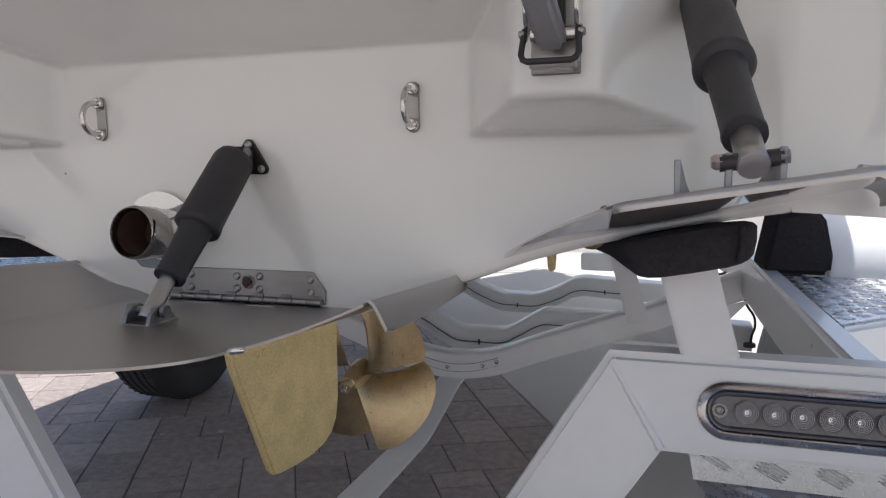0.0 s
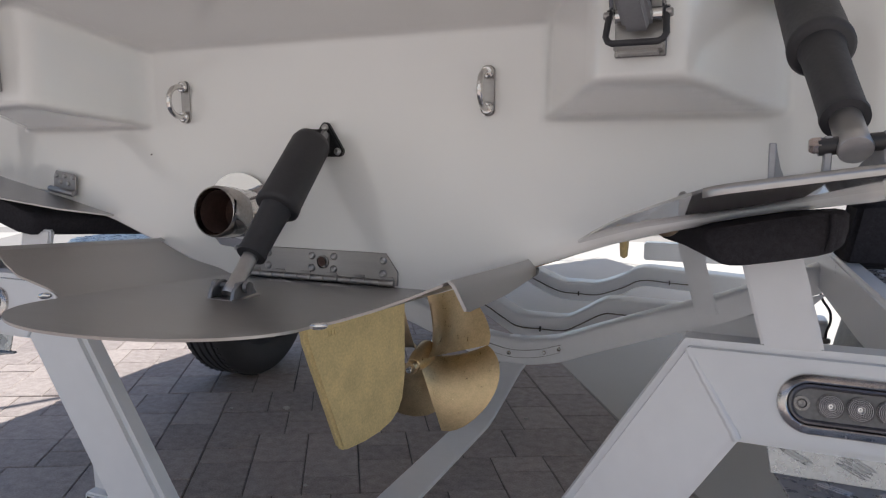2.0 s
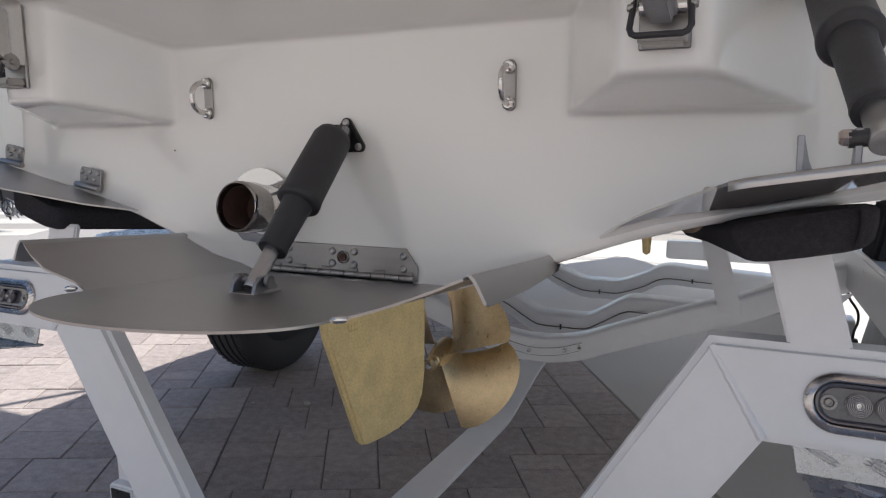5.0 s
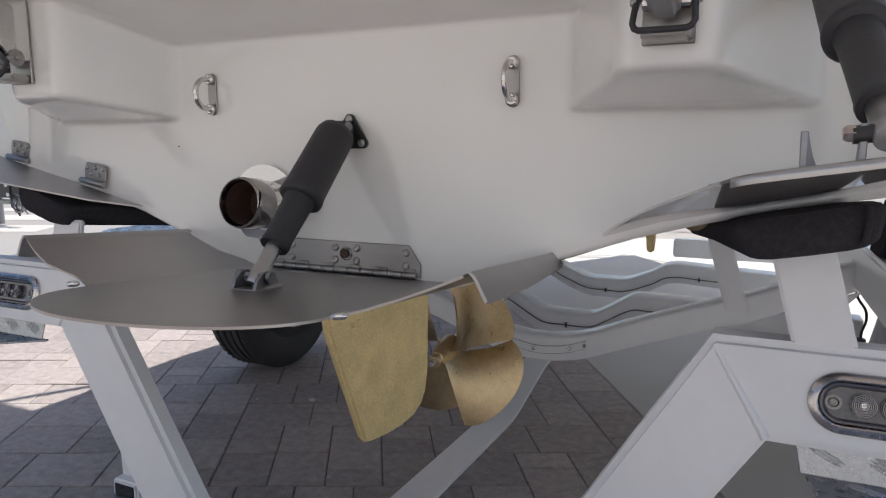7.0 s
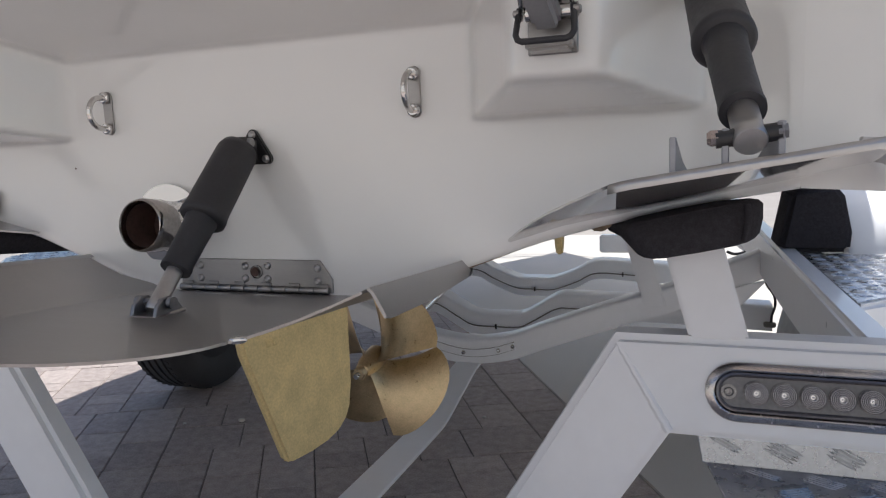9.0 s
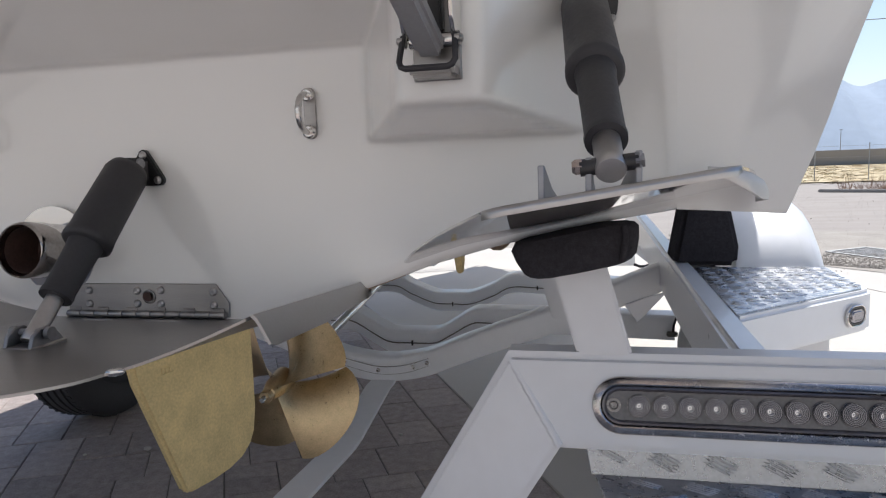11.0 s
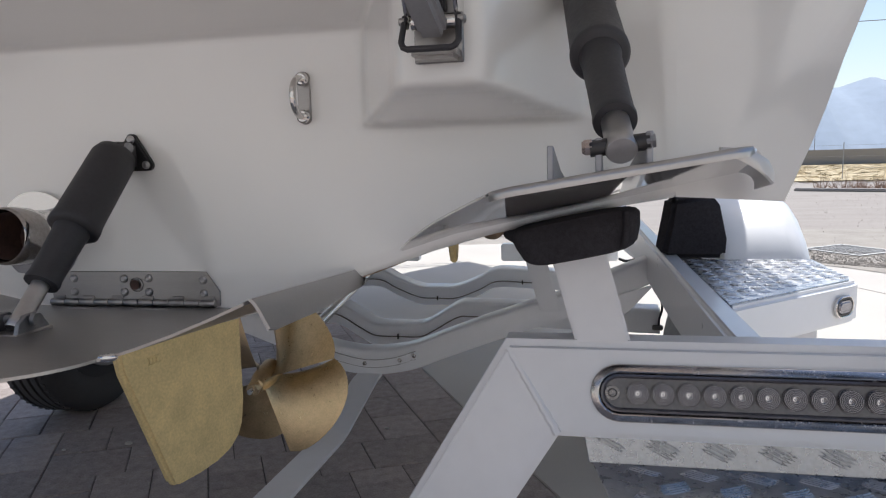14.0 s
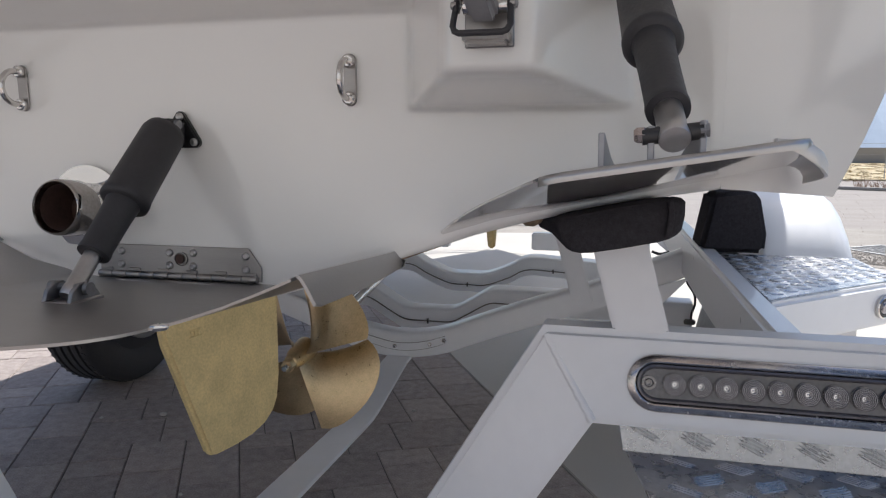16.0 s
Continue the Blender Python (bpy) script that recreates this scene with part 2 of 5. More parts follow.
bm = bmesh.new()
rows = [[bm.verts.new((x, y, z)) for x in (-3000, 3000)] for y, z in ((-400, -0.10), (46, -0.10), (75, -0.75), (300, -3.0), (4200, -26.0))]
for p, q in zip(rows, rows[1:]):
    bm.faces.new((p[0], p[1], q[1], q[0]))
tagged(part("ground", bm, DIRT), "dry bare ground reaching to the horizon", "ground", kind="structure")
U = Vector((math.cos(radians(24.5)), math.sin(radians(24.5)), 0))       # the two ways of the paver joints
V = Vector((math.cos(radians(120.5)), math.sin(radians(120.5)), 0))
EDGE = Vector((0.061, 1.765, 0))                 # where the pavers meet the slab


def uv(u, v, z=0.0):
    p = EDGE + u * U + v * V
    return (p.x, p.y, z)


tagged(part("pavement", slab([uv(-14, -9, -0.11), uv(0, -9, -0.11), uv(0, 4.4, -0.11), uv(-14, 4.4, -0.11)], (0, 0, 0.1055)), JOINT), "sand bed and joints of the grey paver yard", "pavement", kind="structure")
pavement = bpy.data.objects["pavement"]
apron = part("concrete_apron", bevel(slab([uv(0.003, -9, -0.12), uv(22, -9, -0.12), uv(22, 1.2, -0.12), uv(8, 2.2, -0.12), uv(0.003, 4.4, -0.12)], (0, 0, 0.12)), 0.003), CONCRETE)
tagged(apron, "pale smooth concrete slab beside the pavers", "pavement", kind="structure")
for u in (3.05, 6.1):
    part("joint", block(-0.004, 0.004, -9, 1.0, 0.0005, 0.0015), JOINT, apron).matrix_basis = Matrix.Translation(uv(u, 0)) @ Matrix.Rotation(math.atan2(U.y, U.x), 4, "Z")
part("joint", block(3.05, 21, -0.004, 0.004, 0.0005, 0.0015), JOINT, apron).matrix_basis = Matrix.Translation(uv(0, -0.35)) @ Matrix.Rotation(math.atan2(U.y, U.x), 4, "Z")

# ---- boat ----
boat = thing("boat", (0, 2.4, 0), "white fibreglass inboard ski boat, stern seen on its trailer", "boat")
BOTTOM = [(0.0, 0.655), (0.15, 0.662), (0.226, 0.683), (0.406, 0.744), (0.512, 0.781), (0.60, 0.805), (0.708, 0.830), (0.795, 0.846), (0.862, 0.858)]


def y_at(z):
    return -0.075 * max(0.0, 1.0 - z)


def soft_min(a, b, k):
    h = max(k - abs(a - b), 0.0) / k
    return min(a, b) - h * h * k / 4


def bulge(x, z):
    """How far the moulding stands out aft of the transom: two tapered pads and the overhang between them."""
    far, rise, edge, high, soft = (0.74, 0.36, 0.800, 0.018, 0.004) if x > 0 else (0.768, 0.40, 0.822, 0.010, 0.008)
    x = abs(x)
    pad = soft_min(soft_min(1.845 * (x - 0.406), 1.545 * (far - x), 0.02), soft_min(5.28 * (z - 0.972), 0.19, 0.026), 0.020)
    over = soft_min(2.97 * (z - 1.122), 8.0 * (0.70 - x), 0.05)
    side = soft_min(rise * (x - edge), high, soft)
    top = -soft_min(-pad, -over, 0.02)
    return -soft_min(-max(top, side), 0.0, 0.012)


def stern():
    bm = bmesh.new()
    xs = [-0.862 + 1.724 * i / 172 for i in range(173)]
    steps = [0.93 + 0.006 * j for j in range(1, 45)] + [1.194 + 0.012 * j for j in range(1, 18)]
    cols = []
    for x in xs:
        ax = abs(x)
        for (x0, z0), (x1, z1) in zip(BOTTOM, BOTTOM[1:]):
            if x0 <= ax <= x1 + 1e-6:
                zb = z0 + (z1 - z0) * (ax - x0) / (x1 - x0)
        out = bulge(x, 0.90)
        col = [(x, y_at(zb) + 0.010 - out, zb - 0.001), (x, y_at(zb) + 0.003 - out, zb + 0.002), (x, y_at(zb) - out, zb + 0.008)]
        col += [(x, y_at(zb + 0.008 + (0.93 - zb - 0.008) * j / 8) - out, zb + 0.008 + (0.93 - zb - 0.008) * j / 8) for j in range(1, 9)]
        col += [(x, y_at(z) - bulge(x, z), z) for z in steps]
        cols.append([bm.verts.new(p) for p in col])
    for p, q in zip(cols, cols[1:]):
        for i in range(len(p) - 1):
            bm.faces.new((p[i], q[i], q[i + 1], p[i + 1]))
    # outer faces beyond the pads, turned a little forward
    for s in (1, -1):
        # rows: height, inner edge, start and end of the turned band, outer edge and its height
        W = [(0.858, 0.862, 0.898, 0.900, 1.001, 0.850), (0.925, 0.862, 0.929, 0.932, 1.033, 0.925), (0.972, 0.862, 0.950, 0.978, 1.054, 0.975), (1.035, 0.862, 0.981, 1.040, 1.078, 1.040), (1.122, 0.862, 1.026, 1.104, 1.110, 1.126), (1.40, 0.862, 1.150, 1.207, 1.213, 1.40)]
        grid = []
        for z, a, e1, e2, b, zb in W:
            ea = y_at(z) - bulge(0.862 * s, z) + 0.0006
            pts = []
            for x in (a, e1 - 0.014, e1 + 0.3 * (e2 - e1), e2 - 0.15 * (e2 - e1), e2 + 0.3 * (b - e2), b):
                y = ea + 0.02 * max(0.0, min(x, e1) - a) + 0.26 * max(0.0, min(x, e2) - e1) - 0.10 * max(0.0, x - e2)
                pts.append(flip((x, y, z + (zb - z) * (x - a) / (b - a)), s))
            grid.append([bm.verts.new(p) for p in pts])
        for p, q in zip(grid, grid[1:]):
            for i in range(5):
                quad = (p[i], p[i + 1], q[i + 1], q[i])
                bm.faces.new(quad if s > 0 else quad[::-1])
    bmesh.ops.remove_doubles(bm, verts=bm.verts[:], dist=0.0004)
    return bm


transom = part("transom", stern(), GEL, boat, "glossy white moulded transom with two raised pads", sharp=22)
for e in transom.data.edges:
    v0, v1 = (transom.data.vertices[i].co for i in e.vertices)
    if max(abs(v0.x), abs(v1.x)) < 0.86:
        e.use_edge_sharp = False


def hull_shell():
    """Bottom, sides and deck, lofted from the stern to the bow."""
    bm = bmesh.new()
    prof = [(x, z) for x, z in BOTTOM] + [(1.001, 0.850), (1.054, 0.975), (1.110, 1.126), (1.213, 1.40), (1.31, 1.62)]
    rings = []
    for y, sx, dz, lift in ((0.0, 1, 0, 0), (0.8, 1.0, 0, 0.0), (2.0, 1.0, 0, 0.0), (3.2, 0.9, 0, 0.04), (4.2, 0.66, 0, 0.13), (4.9, 0.36, 0, 0.3), (5.4, 0.06, 0, 0.5)):
        ring = []
        for x, z in prof:
            k = max(0.0, (1.62 - z) / 1.0)
            yy = y
            if y == 0.0:
                yy = y_at(z) + 0.008 if x < 0.80 else -0.024 + 0.112 * max(0.0, min(z, 1.126) - 0.85)
            zz = z - 0.012 * y * min(1, k * 2) + lift * k
            ring.append((x * sx, yy, zz))
        rings.append([bm.verts.new(p) for p in ring] + [bm.verts.new((0, yy, ring[-1][2] + 0.02))])
        rings[-1] += [bm.verts.new(flip(p, -1)) for p in ring[:0:-1]]
    for p, q in zip(rings, rings[1:]):
        n = len(p)
        for i in range(n):
            bm.faces.new((p[i], p[(i + 1) % n], q[(i + 1) % n], q[i]))
    bm.faces.new(rings[-1])
    bmesh.ops.remove_doubles(bm, verts=bm.verts[:], dist=0.001)
    return bm


part("hull", hull_shell(), GEL, boat, "glossy white hull with a shallow V bottom", sharp=25)
# unseen slab above the stern, added to shade the transom from the sky
part("shade_deck", bevel(block(-1.16, 1.16, -0.80, 0.4, 1.41, 1.47), 0.015), GEL, boat)
# unseen sheet on poles, added so its shadow falls behind the boat
part("shade_canopy", bevel(block(-1.46, 1.46, 0.1, 1.95, 2.58, 2.61), 0.01), PLASTIC, boat, "unseen black sheet added above the boat to shade the yard")
for s in (1, -1):
    for y in (0.2, 1.85):
        part("shade_canopy_pole", sweep([(1.2 * s, y, 1.6), (1.4 * s, y, 2.585)], 0.016), POLISH, boat)

# unseen rail and stanchions, added for the thin shadows ahead of the hull
bow = [(1.02, 3.9, 1.62), (0.98, 4.3, 1.95), (0.86, 4.9, 2.02), (0.55, 5.5, 2.05), (0.0, 5.75, 2.05)]
rail_line = smooth_path(bow + [flip(p, -1) for p in bow[-2::-1]], 6)
shadow_rail = part("shadow_rail", sweep(rail_line, 0.016, 10), POLISH, boat, "unseen steel rail added at the bow to cast thin shadows")
part("mid_rail", sweep([p + Vector((0, 0, -0.20)) for p in rail_line[6:-6]], 0.010, 8), POLISH, shadow_rail)
for k in range(6, len(rail_line) - 5, 6):
    p = rail_line[k]
    part("stanchion", sweep([p, (p.x * 0.96, p.y - 0.08, 1.50)], 0.012, 8), POLISH, shadow_rail)
part("keel_strip", bevel(slab([(0.362, 0.02, 0.731), (0.373, 0.02, 0.727), (0.44, 0.02, 0.7515), (0.488, 0.02, 0.7705), (0.485, 0.02, 0.776)], (0, 0.05, 0)), 0.002), BROWN, boat, "brown edge strip below the transom")
part("tracking_fin", bevel(slab([(0.506, y, z) for y, z in ((0.12, 0.79), (0.18, 0.79), (0.175, 0.755), (0.163, 0.737), (0.152, 0.734), (0.142, 0.748))], (0.012, 0, 0)), 0.003), BRASS, boat, "small brass tracking fin")
part("fin_base", bevel(slab([(x, 0.12, z) for x, z in ((0.484, 0.772), (0.532, 0.785), (0.528, 0.792), (0.484, 0.785))], (0, 0.07, 0)), 0.002), BROWN, boat)
part("water_pickup", lathe([(0.004, -0.021), (0.014, -0.017), (0.021, -0.008), (0.023, 0.0), (0.022, 0.008)], Matrix.Translation((0.582, 0.16, 0.797)) @ Matrix.Rotation(radians(-14), 4, "Y") @ Matrix.Diagonal((1.05, 1.3, 1, 1)), 24), BROWN, boat, "brown bronze water pickup")

# centre plate below the transom
def plate_z(x, y):
    d = max(0.0, abs(x) - 0.225)
    return 0.690 + 0.082 * (-y - 0.03) + 0.283 * d + 0.67 * d * d


def centre_plate():
    """Plate with a rounded aft lobe and a step at each side, 3.5 mm thick."""
    bm = bmesh.new()
    lobe = [(0.222 * math.sin(radians(a)), -0.402 - 0.163 * math.cos(radians(a)) ** 0.92) for a in range(0, 90, 6)] + [(0.222, -0.402)]
    edge = lobe + [(0.235, -0.392), (0.26, -0.389), (0.30, -0.384), (0.34, -0.375), (0.375, -0.362), (0.384, -0.345)]
    T = 0.0035
    for s in (1, -1):
        cols = []
        for x, y in edge:
            k = 0.88 if s < 0 and x < 0.27 else 1.0
            ys = [y, y * 0.7 - 0.009, y * 0.4 - 0.018, -0.03]
            col = [(s * x * k, v, plate_z(x, v)) for v in ys]
            cols.append([[bm.verts.new((px, py, pz - d)) for px, py, pz in col] for d in (0, T)])
        for p, q in zip(cols, cols[1:]):
            for d in (0, 1):
                for i in range(3):
                    bm.faces.new((p[d][i], q[d][i], q[d][i + 1], p[d][i + 1]))
            for i in (0, 3):
                bm.faces.new((p[0][i], q[0][i], q[1][i], p[1][i]))
        for i in range(3):
            bm.faces.new((cols[-1][0][i], cols[-1][0][i + 1], cols[-1][1][i + 1], cols[-1][1][i]))
    bmesh.ops.remove_doubles(bm, verts=bm.verts[:], dist=0.0003)
    return bm


trim = part("centre_trim_plate", centre_plate(), STEEL, boat, "large brushed stainless plate with a rounded lobe, hinged below the transom", sharp=40)
for s in (1, -1):
    # the turned-down side of the plate, rounded at the bend
    bm = bmesh.new()
    rows = []
    for y, drop in ((-0.362, 0.032), (-0.345, 0.035), (-0.2, 0.033), (-0.03, 0.022), (-0.012, 0.014)):
        z = plate_z(0.384, min(y, -0.03))
        prof = [(0.376, -0.0032), (0.384, 0.0002), (0.389, -0.004), (0.394, -0.012), (0.400, -0.024), (0.404 + 0.2 * (drop - 0.03), -drop)]
        outer = [(s * x, y, z + dz) for x, dz in prof]
        inner = [(s * (x - 0.0035), y, z + dz - 0.002) for x, dz in prof[::-1]]
        rows.append([bm.verts.new(p) for p in outer + inner])
    for p, q in zip(rows, rows[1:]):
        for i in range(len(p)):
            bm.faces.new((p[i], p[(i + 1) % len(p)], q[(i + 1) % len(p)], q[i]))
    bm.faces.new(rows[0])
    bm.faces.new(rows[-1])
    part("folded_edge", bm, FOLD, trim, sharp=60)
for s in (1, -1):
    spot = Vector((0.230 * s, -0.395, plate_z(0.230, -0.395) - 0.0015))
    part("weld", lathe([(0.002, -0.011), (0.0042, -0.007), (0.0048, 0.0), (0.0040, 0.008), (0.002, 0.011)], axis(spot, spot + Vector((1, 0.15, 0.1))), 10), POLISH, trim)
# hinge of the centre plate
leaf = [(-0.16, 0.692), (0.154, 0.692), (0.154, 0.716), (0.130, 0.748), (-0.16, 0.748)]
hinge = part("plate_hinge", bevel(slab([(x, y_at(z) - 0.001, z) for x, z in leaf], (0, -0.004, 0)), 0.001, 1), STEEL, boat, "long stainless piano hinge with screws")
for k in range(11):
    x0 = -0.158 + 0.028 * k
    part("knuckle", lathe([(0.0058, 0), (0.0062, 0.0008), (0.0062, 0.0262), (0.0058, 0.027)], axis((x0, -0.032, 0.6965), (x0 + 1, -0.032, 0.6965)), 12), STEEL, hinge)
hole = part("drain_hole", lathe([(0.0125, 0), (0.0125, 0.0016), (0.0112, 0.0022), (0.0105, 0.0012), (0.0103, -0.004), (0.006, -0.0042)], axis((0.003, -0.0262, 0.726), (0.003, -1, 0.726)), 24), STEEL, hinge)
# dark disc, set to the left, paints the shade inside the hole
part("bore", lathe([(0.0085, 0), (0.0085, 0.0004)], axis((0.0015, -0.0288, 0.7262), (0.0015, -1, 0.7262)), 20), DARK, hole, "dark disc standing in for shade inside the hinge hole")
for k in (0, 2, 4, 6, 8, 10):
    part("leaf_tongue", bevel(block(-0.156 + 0.028 * k, -0.134 + 0.028 * k, -0.0295, -0.0265, 0.700, 0.7075), 0.001, 1), STEEL, hinge)
for x, z in ((-0.02, 0.736), (-0.02, 0.714), (0.026, 0.737), (0.026, 0.714), (0.126, 0.735), (0.126, 0.712), (-0.116, 0.736), (-0.116, 0.713)):
    share("screw", RIVET, axis((x, y_at(z) - 0.005, z), (x, -1, z)) @ Matrix.Diagonal((1.35, 1.35, 1.2, 1)), hinge)
for x in (-0.07, 0.05):
    part("seam", block(x - 0.03, x + 0.03, -0.062, -0.060, plate_z(0, -0.06), plate_z(0, -0.06) + 0.0012), POLISH, trim)


def actuator(top, low, step, name="trim_actuator", rod=0.085, k=1.0, r=0.0148):
    """A ram in two rubber boots from the transom (top) to a lug (low)."""
    top, low = Vector(top), Vector(low)
    L = (low - top).length
    m = axis(top, low) @ Matrix.Diagonal((k, k, 1, 1))
    s, e = L * step, L * (1 - rod / L)
    body = part(name, lathe([(0.020, -0.012), (0.030, -0.006), (0.0340, 0.006), (0.0345, s * 0.5), (0.0350, s - 0.02), (0.0365, s - 0.012), (0.0365, s - 0.004), (0.032, s)], m, 36), RUBBER, boat, "trim ram in black rubber boots", 50)
    part("lower_boot", lathe([(0.0262, s - 0.004), (0.0242, s + 0.012), (0.0228, (s + e) / 2), (0.0222, e - 0.012), (0.0234, e - 0.006), (0.0228, e), (0.016, e + 0.001)], m, 32), RUBBER, body, sharp=50)
    part("rod", lathe([(r, e - 0.01), (r, L - 0.006), (r + 0.0006, L - 0.005), (r + 0.0008, L + 0.009), (r - 0.0002, L + 0.0105)], m, 28), EDGE_STEEL, body, "steel rod")
    return body


act = actuator((0.004, -0.052, 0.938), (0.0, -0.268, 0.722), 0.49, rod=0.062, r=0.0122)
# bracket of the centre ram
outl3 = []
for cx, cz, a0 in ((0.034, 0.924, -100), (0.008, 0.966, 25), (-0.022, 0.924, 150)):
    outl3 += [(cx + 0.0095 * math.cos(radians(a0 + 26 * k)), -0.004, cz + 0.0095 * math.sin(radians(a0 + 26 * k))) for k in range(6)]
bm = slab(outl3, (0, -0.012, 0))
bevel(bm, 0.003)
br = part("ram_bracket", bm, PLASTIC, act)
part("ram_bracket", bevel(block(-0.022, 0.022, -0.06, -0.016, 0.916, 0.962), 0.006), PLASTIC, act)
for x, z in ((0.010, 0.966), (0.034, 0.924), (-0.020, 0.924)):
    share("screw", RIVET, axis((x, -0.016, z), (x, -1, z)) @ Matrix.Diagonal((1.3, 1.3, 1.3, 1)), act)
part("bracket_bolt", lathe([(0.0085, 0), (0.0085, 0.004), (0.007, 0.006)], axis((0.024, -0.046, 0.952), (1, -0.046, 0.952)), 18), DULL, act)
for x in (-0.020, 0.020):
    bm = slab([(x - 0.003, -0.236, plate_z(0, -0.236)), (x - 0.003, -0.298, plate_z(0, -0.298)), (x - 0.003, -0.292, plate_z(0, -0.29) + 0.016), (x - 0.003, -0.278, plate_z(0, -0.27) + 0.026), (x - 0.003, -0.262, plate_z(0, -0.27) + 0.026), (x - 0.003, -0.246, plate_z(0, -0.25) + 0.014)], (0.006, 0, 0))
    part("lug", bevel(bm, 0.0015, 1), DULL, act)
part("lug_foot", bevel(block(-0.025, 0.025, -0.300, -0.236, plate_z(0, -0.236) - 0.001, plate_z(0, -0.30) + 0.001), 0.002, 1), STEEL, act)
part("pin", lathe([(0.009, -0.032), (0.009, -0.025), (0.006, -0.0249), (0.006, 0.025), (0.009, 0.0251), (0.009, 0.032)], axis((0, -0.269, 0.727), (1, -0.269, 0.727)), 12), DULL, act)

# exhaust outlet
mo = axis((-0.163, -0.004, 0.806), (-0.159, -0.115, 0.820)) @ Matrix.Diagonal((0.9, 0.9, 1, 1))
ex = part("exhaust_pipe", lathe([(0.0492, 0.0), (0.0492, 0.060), (0.0505, 0.063), (0.0518, 0.068), (0.0515, 0.108), (0.0495, 0.114), (0.0465, 0.116), (0.0445, 0.113), (0.043, 0.07), (0.043, 0.0)], mo, 44, caps=False), PIPE, boat, "polished stainless exhaust outlet", 45)
part("bore", lathe([(0.0427, 0.030), (0.0427, 0.104)], mo, 32, caps=False), DARK, ex, "dark brown bore of the outlet")
part("bore_back", lathe([(0.0427, 0.034), (0.0427, 0.030)], mo, 32), DARK, ex)
part("flange", bevel(lathe([(0.079, 0.0), (0.079, 0.005), (0.048, 0.0055), (0.048, 0.0)], axis((-0.182, y_at(0.806), 0.806), (-0.182, -1, 0.80)), 48), 0.001, 1), BRIGHT, ex, "mirror-polished round flange")
for a in (-100, -30, 40):
    p = (-0.182 + 0.066 * math.cos(radians(a)), y_at(0.8) - 0.0052, 0.806 + 0.066 * math.sin(radians(a)))
    share("screw", RIVET, axis(p, (p[0], -1, p[2])), ex)
part("clamp_screw", lathe([(0.004, -0.012), (0.004, 0.012)], axis(mo @ Vector((0.050, 0.0, 0.03)), mo @ Vector((0.050, 0.02, 0.03))), 10), CHROME, ex)


def tow_eye(x, turn):
    zc = 1.02
    base = part("tow_eye", bevel(slab([(x + dx, y_at(zc) - 0.0005, zc + dz) for dx, dz in [(0.0105 * math.cos(a), (0.030 if math.sin(a) > 0 else -0.030) + 0.0105 * math.sin(a)) for a in [radians(9 + 18 * k) for k in range(20)]]], (0, -0.004, 0)), 0.001, 1), STEEL, boat, "polished stainless U-shaped tow eye")
    pts = [(x, -0.004, zc + 0.0285), (x, -0.02, zc + 0.0285)] + [(x, -0.02 - 0.028 * math.cos(a), zc + 0.0285 * math.sin(a)) for a in [radians(90 - 15 * k) for k in range(13)]] + [(x, -0.02, zc - 0.0285), (x, -0.004, zc - 0.0285)]
    m = Matrix.Translation((x, 0, zc)) @ Matrix.Rotation(radians(turn), 4, "Z") @ Matrix.Translation((-x, 0, -zc))
    part("ring", sweep([m @ Vector(p) for p in pts], 0.0052, 12), CHROME, base)
    for dz in (0.0285, -0.0285):
        part("collar", lathe([(0.0105, 0), (0.0105, 0.005), (0.008, 0.007)], axis((x, -0.008, zc + dz), (x, -1, zc + dz)), 16), CHROME, base)


tow_eye(-0.314, 0)
tow_eye(0.31, 0)

# tiny dark disc on the surface paints the shade of a small hole
part("drain_hole", lathe([(0.0017, 0), (0.0017, 0.001)], axis((-0.407, y_at(0.919) - 0.0003, 0.919), (-0.407, -1, 0.919)), 10), DARK, boat)
# rudder and propeller
TE, LE = Vector((-0.030, -0.055, 0)), Vector((0.042, 0.235, 0))
CH = (LE - TE).normalized()
NO = Vector((CH.y, -CH.x, 0))
outl = [(-0.004, 0.650), (0.0, 0.60), (0.004, 0.575), (0.087, 0.341), (0.099, 0.3335), (0.16, 0.332), (0.205, 0.336), (0.240, 0.346), (0.264, 0.364), (0.279, 0.390), (0.288, 0.44), (0.292, 0.655)]
bm = slab([TE + CH * a + NO * 0.011 + Vector((0, 0, z)) for a, z in outl], NO * -0.022)
rud = part("rudder", bevel(bm, 0.006, 3), BRASS, boat, "rough cast brass rudder blade", 50)
mk = TE + CH * 0.055 + NO * 0.0108
for k, w in enumerate((0.012, 0.012)):
    part("cast_mark", bevel(slab([mk + CH * a + Vector((0, 0, z)) for a, z in ((0, 0.577), (0.028, 0.577), (0.028, 0.579), (0, 0.579))] if k else [mk + CH * a + Vector((0, 0, z)) for a, z in ((0, 0.590), (0.028, 0.590), (0.028, 0.592), (0, 0.592))], NO * 0.0018), 0.0004, 1), BRASS, rud)
for k in range(3):
    part("cast_mark", slab([mk + CH * (a + 0.008 * k + 0.003) + Vector((0, 0, z)) for a, z in ((0, 0.580), (0.004, 0.580), (0.004, 0.589), (0, 0.589))], NO * 0.0015), BRASS, rud)

HUB = Vector((0.010, 0.38, 0.421))
hubp = part("propeller", lathe([(0.012, -0.036), (0.017, -0.032), (0.020, -0.018), (0.024, -0.004), (0.028, 0.03), (0.029, 0.055), (0.022, 0.062)], axis(HUB, HUB + Vector((0, 1, 0.12))), 28), BRONZE, boat, "four-bladed bronze propeller")


